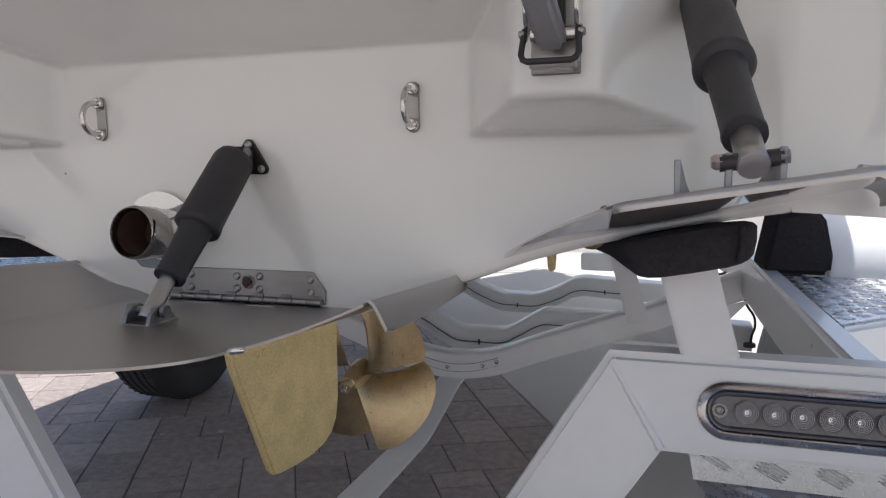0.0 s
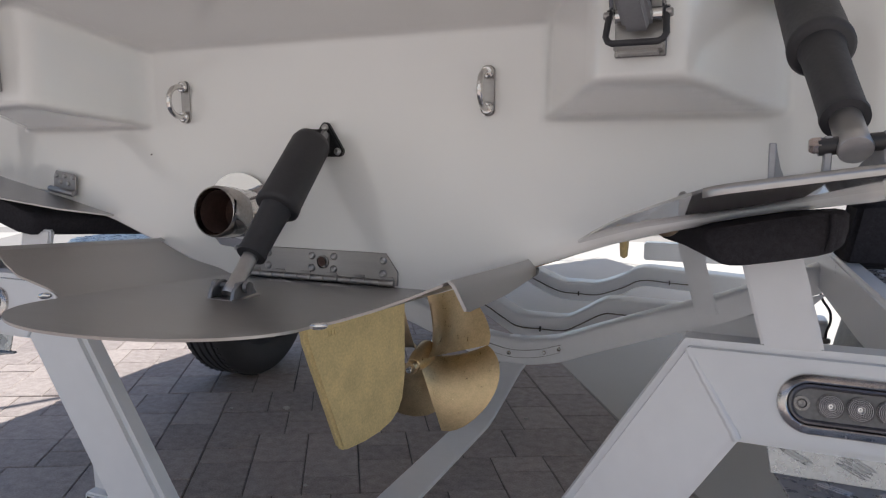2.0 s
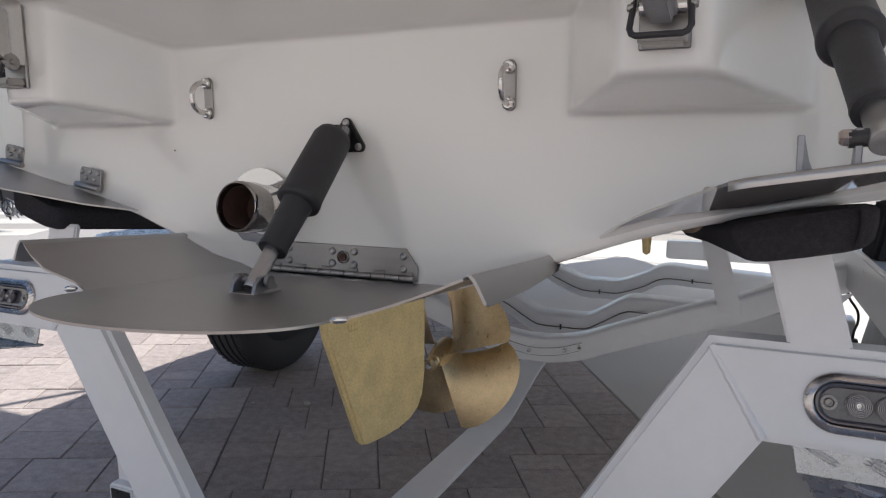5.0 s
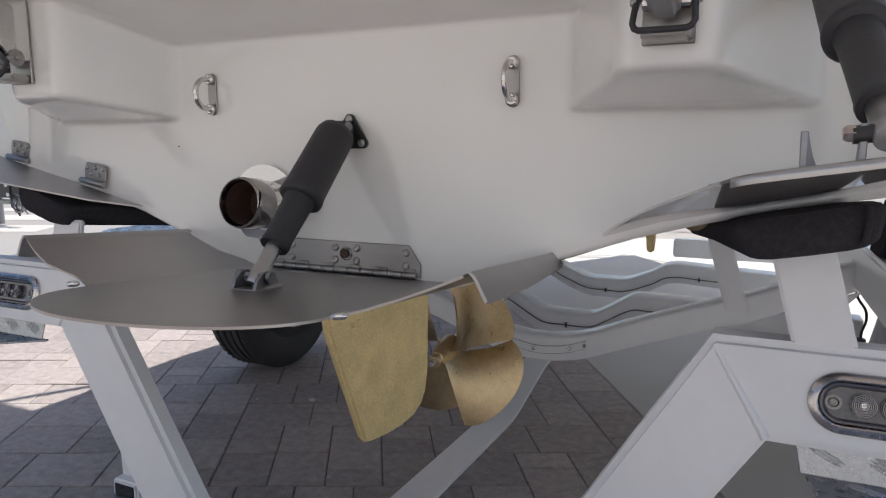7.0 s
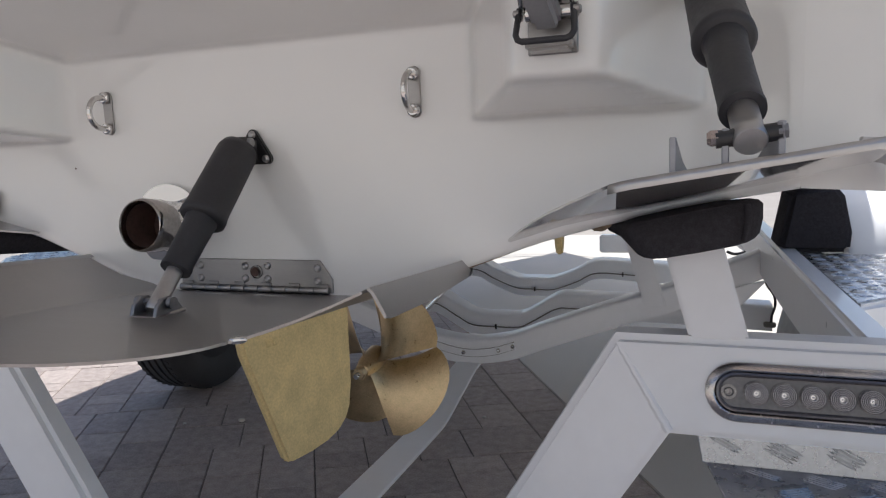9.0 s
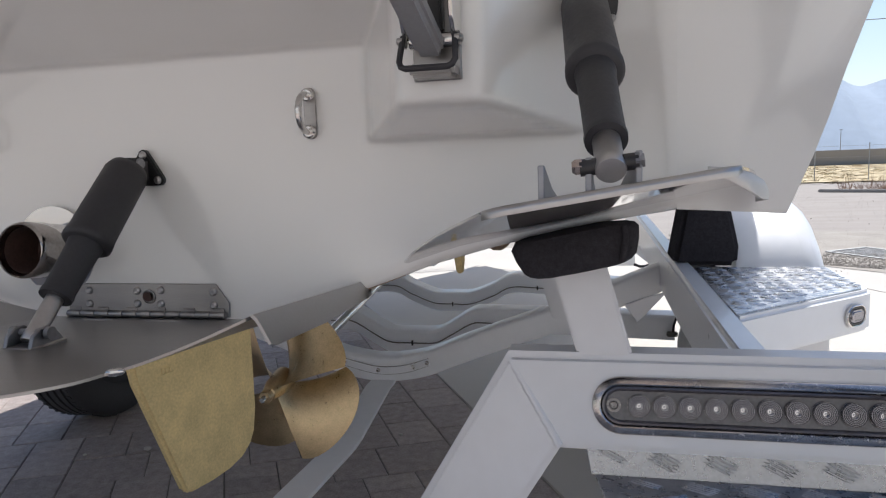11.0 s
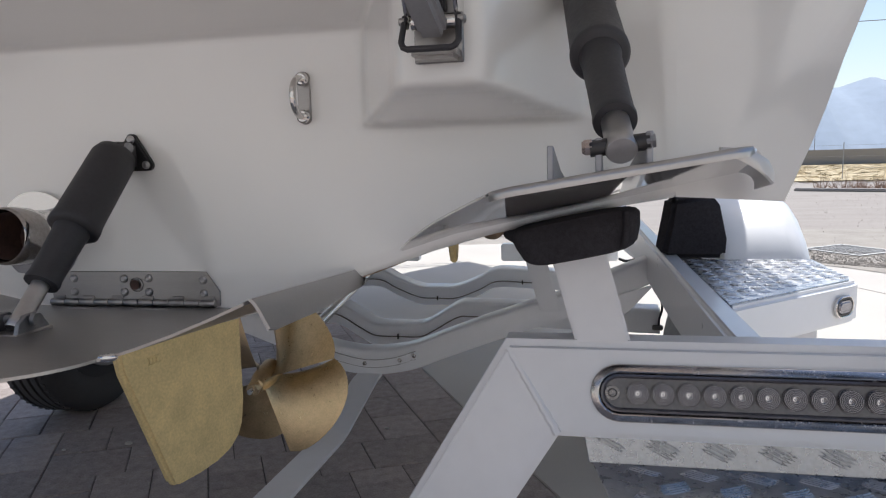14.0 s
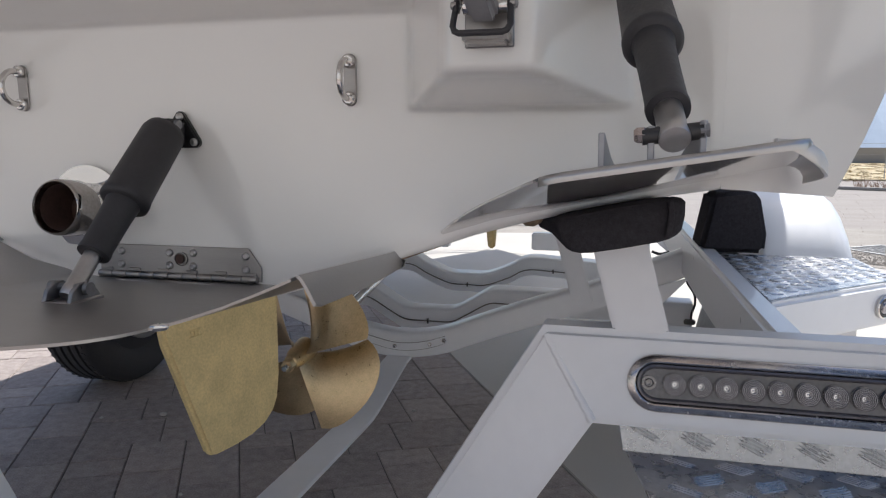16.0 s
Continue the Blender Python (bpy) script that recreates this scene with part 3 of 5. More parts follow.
def blade(a0):
    bm = bmesh.new()
    NR, NT = 14, 16
    g = {}
    for side in (0, 1):
        for i in range(NR + 1):
            q = i / NR
            for j in range(NT + 1):
                e = j / NT
                reach = 0.198 * (1 - 0.04 * e - 0.24 * e ** 6) * (1 - 0.07 * (1 - e) ** 14)
                r = 0.022 + (reach - 0.022) * q
                th = 1.44 * (0.66 + 0.34 * q ** 0.6) * e - 0.03 * q
                thick = (0.0065 * (1 - q) + 0.0018) * 4 * e * (1 - e) + 0.0008
                y = 0.066 * (th - 0.5) + 0.03 + (thick if side else 0) + 0.012 * q * q
                g[side, i, j] = bm.verts.new(HUB + Vector((r * math.cos(a0 + th), y, r * math.sin(a0 + th))))
    for side in (0, 1):
        for i in range(NR):
            for j in range(NT):
                bm.faces.new((g[side, i, j], g[side, i + 1, j], g[side, i + 1, j + 1], g[side, i, j + 1]))
    for i in range(NR):
        for j in (0, NT):
            bm.faces.new((g[0, i, j], g[0, i + 1, j], g[1, i + 1, j], g[1, i, j]))
    for j in range(NT):
        for i in (0, NR):
            bm.faces.new((g[0, i, j], g[0, i, j + 1], g[1, i, j + 1], g[1, i, j]))
    return bm


for a in (19, -71, -161, 109):
    part("blade", blade(radians(a)), BRONZE, hubp, sharp=60)
part("hub_nut", lathe([(0.0145, -0.052), (0.016, -0.049), (0.016, -0.036), (0.0145, -0.032)], axis(HUB, HUB + Vector((0, 1, 0.12))), 6), BRONZE, hubp, sharp=20)
part("shaft_end", lathe([(0.006, -0.066), (0.0075, -0.063), (0.0075, -0.04)], axis(HUB, HUB + Vector((0, 1, 0.12))), 14), POLISH, hubp)
part("propeller_shaft", sweep([HUB + Vector((0, 0.05, 0.005)), HUB + Vector((0, 1.3, 0.155))], 0.0145, 14), POLISH, boat)
part("shaft_strut", bevel(slab([(0.010 + a, y, z) for a, y, z in ((0.02, 0.47, 0.44), (0.02, 0.54, 0.445), (0.13, 0.57, 0.66), (0.13, 0.50, 0.66))], (0.012, 0, 0.004)), 0.003), POLISH, boat, "slim polished shaft strut")


# side trim tabs with their rams, hinges, platform brackets
def tab_z(x, y):
    hinge, aft = 0.796 + 0.205 * (x - 0.47), 0.894 + 0.152 * (x - 0.668)
    return hinge + (aft - hinge) * (-y - 0.03) / 0.37 - 0.11 * max(0.0, 0.55 - x)


def side_tab(s):
    BX = 0.564 if s > 0 else 0.598                    # swim platform bracket
    if s > 0:
        level = tab_z
    else:
        outline = [(0.500, -0.026), (0.497, -0.034), (0.570, -0.098), (0.72, -0.172), (0.94, -0.225), (0.965, -0.21), (0.98, -0.03)]

        def level(x, y):
            return 0.799 + 0.228 * (x - 0.513)
    if s > 0:
        bm = bmesh.new()
        sides = []
        for y, xl, xr in ((-0.030, 0.466, 0.952), (-0.050, 0.468, 0.949), (-0.12, 0.500, 0.937), (-0.18, 0.533, 0.930), (-0.225, 0.558, 0.921), (-0.30, 0.597, 0.902), (-0.36, 0.628, 0.883), (-0.390, 0.645, 0.872), (-0.400, 0.656, 0.864), (-0.404, 0.668, 0.852)):
            xs = [xl + (xr - xl) * i / 12 for i in range(13)]
            sides.append([[bm.verts.new((x, y, level(x, y) - d)) for x in xs] for d in (0, 0.0032)])
        for p, q in zip(sides, sides[1:]):
            for d in (0, 1):
                for i in range(12):
                    bm.faces.new((p[d][i], p[d][i + 1], q[d][i + 1], q[d][i]))
            for i in (0, 12):
                bm.faces.new((p[0][i], q[0][i], q[1][i], p[1][i]))
        for row in (sides[0], sides[-1]):
            for i in range(12):
                bm.faces.new((row[0][i], row[0][i + 1], row[1][i + 1], row[1][i]))
    else:
        bm = bevel(slab([(s * x, y, level(x, y)) for x, y in outline], (0, 0, -0.0032)), 0.001, 2)
    tab = part("trim_tab", bm, MIRROR if s > 0 else EDGE_STEEL, boat, "mirror-polished stainless side trim tab" if s > 0 else "brushed stainless side trim tab", 45)
    if s > 0:
        lip = [(0.645, -0.390), (0.656, -0.400), (0.668, -0.404), (0.72, -0.404), (0.78, -0.404), (0.852, -0.404), (0.864, -0.400), (0.872, -0.392)]
        bm = bmesh.new()
        rows = []
        for x, y in lip:
            z = level(x, y)
            rows.append([bm.verts.new((x + dx, y + dy, z + dz)) for dx, dy, dz in ((0, 0.006, 0.0003), (0, -0.001, 0.0005), (0, -0.0045, -0.0015), (0, -0.0055, -0.0045), (0, -0.005, -0.0085), (0, -0.002, -0.0085), (0, -0.002, -0.004))])
        for p, q in zip(rows, rows[1:]):
            for i in range(7):
                bm.faces.new((p[i], p[(i + 1) % 7], q[(i + 1) % 7], q[i]))
        bm.faces.new(rows[0])
        bm.faces.new(rows[-1])
        part("rolled_edge", bm, EDGE_STEEL, tab, "brushed rolled trailing edge", 50)
        bm = bmesh.new()
        rows = []
        for y, x, k in ((-0.4045, 0.850, 0.2), (-0.4025, 0.860, 0.45), (-0.397, 0.868, 0.68), (-0.387, 0.875, 0.86), (-0.36, 0.885, 1), (-0.30, 0.903, 1), (-0.225, 0.922, 1), (-0.12, 0.938, 1), (-0.05, 0.950, 1)):
            z = level(x, y)
            rows.append([bm.verts.new((x + dx * k, y, z + dz * k)) for dx, dz in ((-0.034, 0.0006), (-0.015, -0.001), (0.0, -0.0045), (0.008, -0.010), (0.012, -0.019), (0.012, -0.029), (0.009, -0.029), (0.0088, -0.0195), (0.005, -0.0125), (-0.002, -0.0078), (-0.016, -0.0044), (-0.034, -0.0035))])
        for p, q in zip(rows, rows[1:]):
            for i in range(12):
                bm.faces.new((p[i], p[(i + 1) % 12], q[(i + 1) % 12], q[i]))
        bm.faces.new(rows[0])
        bm.faces.new(rows[-1])
        part("side_flange", bm, LIGHT_STEEL, tab, "side edge of the tab curled down", 60)
    # lugs
    for x, y0, h, f in ((0.698, -0.384, 0.034, 0.015), (0.741, -0.384, 0.033, 0.004), (0.785, -0.384, 0.031, -0.016)) if s > 0 else ():
        z0 = tab_z(x, y0)
        pts = [(s * x, y0 - 0.006, z0 - 0.001), (s * (x + f), y0 + 0.045, tab_z(x + f, y0 + 0.045) - 0.001), (s * (x + 0.4 * f), y0 + 0.018, z0 + 0.012), (s * x, y0 + 0.008, z0 + h - 0.002), (s * x, y0 + 0.004, z0 + h), (s * x, y0 - 0.004, z0 + h)]
        part("lug", bevel(slab(pts, (0.006, 0, 0)), 0.001, 1), SATIN, tab)
    if s < 0:
        pts = [(s * 0.88 + 0.036 * math.cos(radians(18 * k)), -0.13, level(0.88, -0.13) + 0.034 * math.sin(radians(18 * k))) for k in range(11)]
        part("lug", bevel(slab(pts, (0, 0.006, 0)), 0.001, 1), STEEL, tab)
    low, top = Vector((s * 0.763, -0.384, 0.929)), Vector((s * 0.738, -0.068, 1.136))
    ram = actuator(top, low, 0.53, rod=0.040, k=0.9)
    part("pin", lathe([(0.008, -0.027), (0.008, 0.025)], axis(low, low + Vector((1, 0, 0.1))), 14), PLASTIC, ram)
    part("nut", lathe([(0.0074, 0.024), (0.0080, 0.025), (0.0080, 0.031), (0.0056, 0.034)], axis(low, low + Vector((-1 * s, 0, -0.05))), 6), NUT, ram, "bright lock nut", 20)
    part("bolt_head", lathe([(0.0088, 0.022), (0.0088, 0.026), (0.007, 0.0265), (0.007, 0.030)], axis(low, low + Vector((1 * s, 0, 0.1))), 6), DULL, ram, sharp=20)
    part("ram_bracket", bevel(block(s * 0.740 - 0.02, s * 0.740 + 0.02, -0.066, -0.016, 1.122, 1.172), 0.006), PLASTIC, ram)
    mb = frame_at((s * 0.742, -0.002, 1.148), (1, 0, 0), (0, 0, 1))
    part("ram_bracket", bevel(slab([mb @ Vector((0.042 * math.cos(a), 0.05 * math.sin(a), 0)) for a in [2 * math.pi * k / 24 for k in range(24)]], (0, -0.016, 0)), 0.003), PLASTIC, ram)
    for dx, dz in ((0.034, -0.022), (-0.034, -0.022), (0.034, 0.03)):
        share("screw", RIVET, axis((s * 0.742 + dx, -0.018, 1.148 + dz), (s * 0.742 + dx, -1, 1.148 + dz)), ram)
    # two hinges on the hull edge
    for x in (0.645, 0.895) if s < 0 else ():
        zc = 0.836 + 0.20 * (x - 0.645)
        d = Vector((s, 0, 0.16)).normalized()
        u = Vector((-0.16 * s, 0, 1)).normalized()
        c = Vector((s * x, y_at(zc) - 0.006, zc + 0.004))
        pl = slab([c + d * a + u * b for a, b in ((-0.032, 0.004), (0.032, 0.004), (0.034, 0.03), (0.028, 0.042), (-0.026, 0.042), (-0.032, 0.036))], (0, -0.004, 0))
        hg = part("tab_hinge", bevel(pl, 0.001, 1), STEEL, boat, "small stainless hinge with five rivets")
        part("knuckle", lathe([(0.006, -0.036), (0.0068, -0.034), (0.0068, 0.034), (0.006, 0.036)], axis(c + Vector((0, -0.010, 0.002)), c + Vector((0, -0.010, 0.002)) + d), 12), STEEL, hg)
        for a, b in ((-0.024, 0.034), (-0.012, 0.02), (0.0, 0.034), (0.012, 0.02), (0.024, 0.032)):
            p = c + d * a + u * b + Vector((0, -0.004, 0))
            share("rivet", RIVET, axis(p, p + Vector((0, -1, 0))), hg)
    # swim platform bracket on the pad
    wr = 0.0085 if s > 0 else 0.0150
    plate = part("platform_bracket", bevel(block(s * BX - 0.030, s * BX + 0.030, -0.197, -0.191, 1.035, 1.33), 0.0015, 1), STEEL, boat, "stainless swim platform bracket with a black bail")
    for k in (-1, 1):
        part("side_plate", bevel(slab([(s * BX + k * 0.029 - 0.0025, y, z) for y, z in ((-0.196, 1.075), (-0.196, 1.33), (-0.262, 1.33), (-0.25, 1.10), (-0.235, 1.078))], (0.005, 0, 0)), 0.001, 1), POLISH, plate)
        part("washer", lathe([(wr, 0), (wr, 0.0025), (wr - 0.0015, 0.0035), (0.005, 0.0035), (0.0048, 0.006), (0.0035, 0.007)], axis((s * BX + k * 0.031, -0.224, 1.079), (s * BX + k, -0.224, 1.079)), 24), STEEL, plate)
        part("bail_pivot", lathe([(0.0045, 0), (0.0045, 0.006), (0.003, 0.007)], axis((s * BX + k * 0.031, -0.238, 1.077), (s * BX + k, -0.238, 1.077)), 12), STEEL, plate)
    part("lower_jaw", bevel(block(s * BX - 0.027, s * BX + 0.027, -0.232, -0.196, 1.036, 1.052), 0.004), STEEL, plate)
    part("roller", lathe([(0.009, -0.026), (0.009, 0.026)], axis((s * BX, -0.222, 1.078), (s * BX + 1, -0.222, 1.078)), 16), POLISH, plate)
    d = Vector((-0.20 * s, -1.6, 1.0))
    foot = Vector((s * BX, -0.226, 1.060))
    part("arm", bevel(slab([foot + Vector((a, 0, b)) for a, b in ((-0.017, -0.004), (0.017, -0.004), (0.017, 0.022), (-0.017, 0.022))], d * 0.2), 0.006, 3), SATIN, plate, "brushed folding arm")
    part("cover", bevel(block(s * BX - 0.006, s * BX + 0.012, -0.214, -0.198, 1.09, 1.33), 0.003), PLASTIC, plate)
    w = 0.031
    cx = s * BX
    pts = [(cx - w, -0.236, 1.082), (cx - w - 0.002, -0.250, 1.052), (cx - w + 0.001, -0.254, 1.046), (cx - w + 0.006, -0.255, 1.0435),
           (cx + w - 0.006, -0.255, 1.0435), (cx + w - 0.001, -0.254, 1.046), (cx + w + 0.002, -0.250, 1.052), (cx + w, -0.236, 1.082)]
    part("bail", sweep(pts, 0.0037, 10), RUBBER, plate, "black plastic-coated bail")


side_tab(1)
side_tab(-1)
share("screw", RIVET, axis((0.613, y_at(0.858), 0.858), (0.613, -1, 0.858)) @ Matrix.Diagonal((1.3, 1.3, 1.2, 1)), boat)


# ---- trailer ----
trailer = thing("trailer", (0, 1.5, 0), "white powder-coated boat trailer with black carpeted bunks", "trailer")
UPF = Vector((0, 0.036, 0.124)).normalized()           # up along the slanted face of the rear beams


def five_bars(w, h, m, start, step=0.071, lean=26, keep=None):
    """Five-bar tread in staggered rows: every second row lies half a step on and leans the other way."""
    bm = bmesh.new()
    rows = int(2 * h / step) + 1
    for j in range(rows):
        for i in range(int(w / step) + 1):
            c = Vector(((i + 0.35 + 0.5 * (j % 2)) * step, start - 0.5 * step * j, 0))
            a = radians(lean if j % 2 else -lean)
            d, q = Vector((math.cos(a), math.sin(a), 0)), Vector((-math.sin(a), math.cos(a), 0))
            for k in range(-2, 3):
                o, L = c + q * 0.0048 * k + d * 0.0016 * k, 0.0215 - 0.0010 * abs(k)
                ends = (o + d * L, o - d * L)
                if any(not (0.003 < p.x < w - 0.003 and 0.003 < p.y < h - 0.002) for p in ends) or keep and not all(keep(p) for p in ends):
                    continue
                rings = [[bm.verts.new(m @ (o + d * x * L * u + q * y * v + Vector((0, 0, z)))) for x, y in ((-1, 0), (-0.6, -1), (0.6, -1), (1, 0), (0.6, 1), (-0.6, 1))] for u, v, z in ((1, 0.0019, 0), (0.86, 0.0009, 0.0013))]
                bm.faces.new(rings[1])
                for n in range(6):
                    bm.faces.new((rings[0][n], rings[0][(n + 1) % 6], rings[1][(n + 1) % 6], rings[1][n]))
    return bm


def tread_bars(w, h, m, pitch=0.034, lean=33, keep=None):
    """Raised five-bar tread over a w by h sheet in m."""
    bm = bmesh.new()
    nx, ny = int(w / pitch), max(1, int(h / pitch))
    for i in range(nx):
        for j in range(ny):
            c = Vector(((i + 0.5) * w / nx, (j + 0.5) * h / ny, 0))
            a = radians(lean if (i + j) % 2 else -lean)
            d, q = Vector((math.cos(a), math.sin(a), 0)), Vector((-math.sin(a), math.cos(a), 0))
            for k in range(-2, 3):
                o = c + q * 0.15 * pitch * k
                L = 0.46 * pitch - 0.04 * pitch * abs(k)
                if keep and not (keep(o + d * L) and keep(o - d * L)):
                    continue
                top = [o + d * x * L * 0.75 + q * y * 0.0013 + Vector((0, 0, 0.0014)) for x, y in ((-1, -1), (1, -1), (1, 1), (-1, 1))]
                low = [o + d * x * L + q * y * 0.0027 for x, y in ((-1, -1), (1, -1), (1, 1), (-1, 1))]
                a4 = [bm.verts.new(m @ p) for p in low]
                b4 = [bm.verts.new(m @ p) for p in top]
                bm.faces.new(b4)
                for n in range(4):
                    bm.faces.new((a4[n], a4[(n + 1) % 4], b4[(n + 1) % 4], b4[n]))
    return bm


def stadium(half, r, n=14):
    out = []
    for k in range(n + 1):
        a = -math.pi / 2 + math.pi * k / n
        out.append((half + r * math.cos(a), r * math.sin(a)))
    for k in range(n + 1):
        a = math.pi / 2 + math.pi * k / n
        out.append((-half + r * math.cos(a), r * math.sin(a)))
    return out


def stadium_rings(half, rows, m, close=False):
    bm = bmesh.new()
    rings = [[bm.verts.new(m @ Vector((x, y, h))) for x, y in stadium(half, r)] for r, h in rows]
    for p, q in zip(rings, rings[1:]):
        for i in range(len(p)):
            bm.faces.new((p[i], p[(i + 1) % len(p)], q[(i + 1) % len(p)], q[i]))
    if close:
        bm.faces.new(rings[-1])
    return bm


ridges = [(0.0146, 0.0), (0.0146, 0.0038)]
for k in range(5):
    ridges += [(0.0143 - 0.0020 * k, 0.0056 + 0.0001 * k), (0.0134 - 0.0020 * k, 0.0042 + 0.0001 * k), (0.0127 - 0.0020 * k, 0.0042 + 0.0001 * k)]
LENS = finish(lathe(ridges + [(0.0046, 0.0060), (0.0040, 0.0060), (0.0036, 0.0030), (0.0030, 0.0012)], n=32), LENSM, "lens", 30)
CUP = finish(lathe([(0.0152, 0.0006), (0.0120, -0.001), (0.006, -0.0035), (0.002, -0.0038)], n=20), SMOKE, "reflector", 60)
SOCKET = finish(lathe([(0.0052, 0), (0.0052, 0.0016), (0.0044, 0.0024), (0.0026, 0.0022), (0.0024, 0.0006), (0.0012, 0.0004)], n=18), SMOKE, "screw")
CHIP = finish(lathe([(0.0034, 0.0006), (0.0030, 0.0014), (0.0014, 0.0016), (0.0012, 0.0030), (0.0006, 0.0034)], n=12), BRIGHT, "chip")


def rear_corner(s):
    # beam with a slanted face
    y0, z0, y1, z1 = -0.136, 0.541, -0.100, 0.666
    D = Vector((-0.59 * s, 0.10 if s > 0 else 0.0, -1.0)) * 0.50
    a = [Vector((s * x, y, z)) for x, y, z in ((0.628, y1, z1), (0.700 if s > 0 else 0.672, y0, z0), (0.703 if s > 0 else 0.675, -0.085, 0.541), (0.630, -0.050, 0.668))]
    far = [Vector((s * 1.30, v.y, v.z)) for v in a]
    bm = bmesh.new()
    rings = [[bm.verts.new(p) for p in row] for row in (far, a, [p + D for p in a])]
    bm.faces.new(rings[0])
    bm.faces.new(rings[2][::-1])
    for p, q in zip(rings, rings[1:]):
        for i in range(4):
            bm.faces.new((p[i], p[(i + 1) % 4], q[(i + 1) % 4], q[i]))
    bmesh.ops.recalc_face_normals(bm, faces=bm.faces[:])
    long = [e for e in bm.edges if abs((e.verts[0].co - e.verts[1].co).length) > 0.3]
    bmesh.ops.bevel(bm, geom=long, offset=0.010, segments=4, affect="EDGES")
    strut = part("rear_beam", bm, PAINT, trailer, "white square-tube rear beam mitred into a strut", 60)
    # weld bead along the mitre
    p0, p1 = a[0] + Vector((s * 0.004, 0.0032, -0.012)), a[1] + Vector((0, 0.0032, 0.006))
    pts = [p0.lerp(p1, k / 24) + Vector((0.0006 * math.sin(k * 2.1), 0.0004 * math.sin(k * 1.3), 0.0005 * math.cos(k * 1.7))) for k in range(25)]
    part("weld", sweep(pts, 0.0062, 10), PAINT, strut)
    # socket at the foot of the strut
    cx = s * 0.535
    sock = bevel(block(cx - 0.036, cx + 0.036, -0.115, 0.02, 0.10, 0.214), 0.005)
    sock = part("socket", sock, PAINT, trailer, "white square socket welded to the strut")
    part("gusset", bevel(slab([(cx, -0.09, 0.210), (cx + s * 0.034, -0.09, 0.210), (cx + s * 0.030, -0.094, 0.268), (cx + s * 0.016, -0.094, 0.262)], (0, 0.006, 0)), 0.002, 1), PAINT, sock)
    # black plate on the face paints the shade inside the open socket
    part("socket_shade", bevel(block(cx - 0.028, cx + 0.028, -0.1165, -0.1135, 0.11, 0.206), 0.003), PLASTIC, sock)
    part("roller", lathe([(0.022, -0.03), (0.024, -0.026), (0.024, 0.026), (0.022, 0.03)], axis((cx, -0.128, 0.155), (cx, -0.128, 1)), 20), DULL, sock)
    # tread plate below the beam
    gm = frame_at((s * 0.738 if s > 0 else -1.298, -0.1285, 0.510), (1, 0, 0), UPF)
    sheet = part("tread_plate", bevel(slab([gm @ Vector(p) for p in ((0.004 if s > 0 else 0, -0.004, -0.004), (0.56, -0.004, -0.004), (0.56, 0.040, -0.004), (-0.004 if s > 0 else 0, 0.040, -0.004))], gm.to_3x3() @ Vector((0, 0, 0.004))), 0.001, 1), ALU, trailer, "bright aluminium five-bar tread plate")
    tagged(part("tread", five_bars(0.553, 0.038, gm @ Matrix.Translation((0.006, 0, 0)), 0.021), ALU, sheet), kind="stuff")
    gm = frame_at((0.748 if s > 0 else -1.30, -0.396, 0.5005), (1, 0, 0), (0, 1, 0.022))
    rim = ((0.052, 0), (0.548, 0), (0.548, 0.274), (-0.002, 0.274)) if s > 0 else ((0, 0), (0.178, 0), (0.576, 0.266), (0.576, 0.274), (0, 0.274))
    sheet = part("tread_plate", bevel(slab([gm @ Vector((x, y, -0.004)) for x, y in rim], gm.to_3x3() @ Vector((0, 0, 0.004))), 0.001, 1), ALU, trailer, "aluminium five-bar tread plate on the rear step")
    inside = (lambda p: p.x > 0.060 - 0.195 * p.y) if s > 0 else (lambda p: p.x < 0.166 + 1.496 * p.y)
    bars = five_bars(0.547, 0.272, gm @ Matrix.Translation((0.037, 0, 0)), 0.246, keep=lambda p: inside(p + Vector((0.037, 0, 0))))
    tagged(part("tread", bars, ALU, sheet), kind="stuff")
    # tail light
    c = 0.970
    lm = frame_at((s * c, -0.1183, 0.6025), (1, 0, 0), UPF)
    light = part("tail_light", stadium_rings(0.188, [(0.0384, -0.001), (0.0384, 0.0016), (0.0378, 0.0046), (0.0366, 0.0058), (0.0302, 0.0092), (0.0288, 0.0098), (0.0272, 0.0088), (0.0262, 0.0025)], lm), TRIM, trailer, "clear LED tail light bar in a chrome surround", 40)
    part("housing", stadium_rings(0.188, [(0.0264, 0.0030), (0.0248, 0.0066), (0.0225, 0.0072), (0.0205, 0.0060), (0.0192, 0.0034), (0.0170, 0.003)], lm, True), DARKLENS, light, "dark tinted light housing", 40)
    for k in range(11):
        q = lm @ Matrix.Translation((-0.1650 + 0.0322 * k, 0, 0.0042))
        share("lens", LENS, q @ Matrix.Translation((0, 0, 0.001)) @ Matrix.Diagonal((1.0, 1.0, 1, 1)), light)
        share("reflector", CUP, q, light)
        share("chip", CHIP, q @ Matrix.Translation((0, 0, 0.0010)), light)
    for k in (-1, 1):
        share("screw", SOCKET, lm @ Matrix.Translation((k * 0.1975, 0, 0.004)), light)
        part("screw_boss", lathe([(0.0095, 0), (0.0095, 0.002), (0.0062, 0.0022)], lm @ Matrix.Translation((k * 0.1975, 0, 0.0032)), 16, caps=False), SMOKE, light)
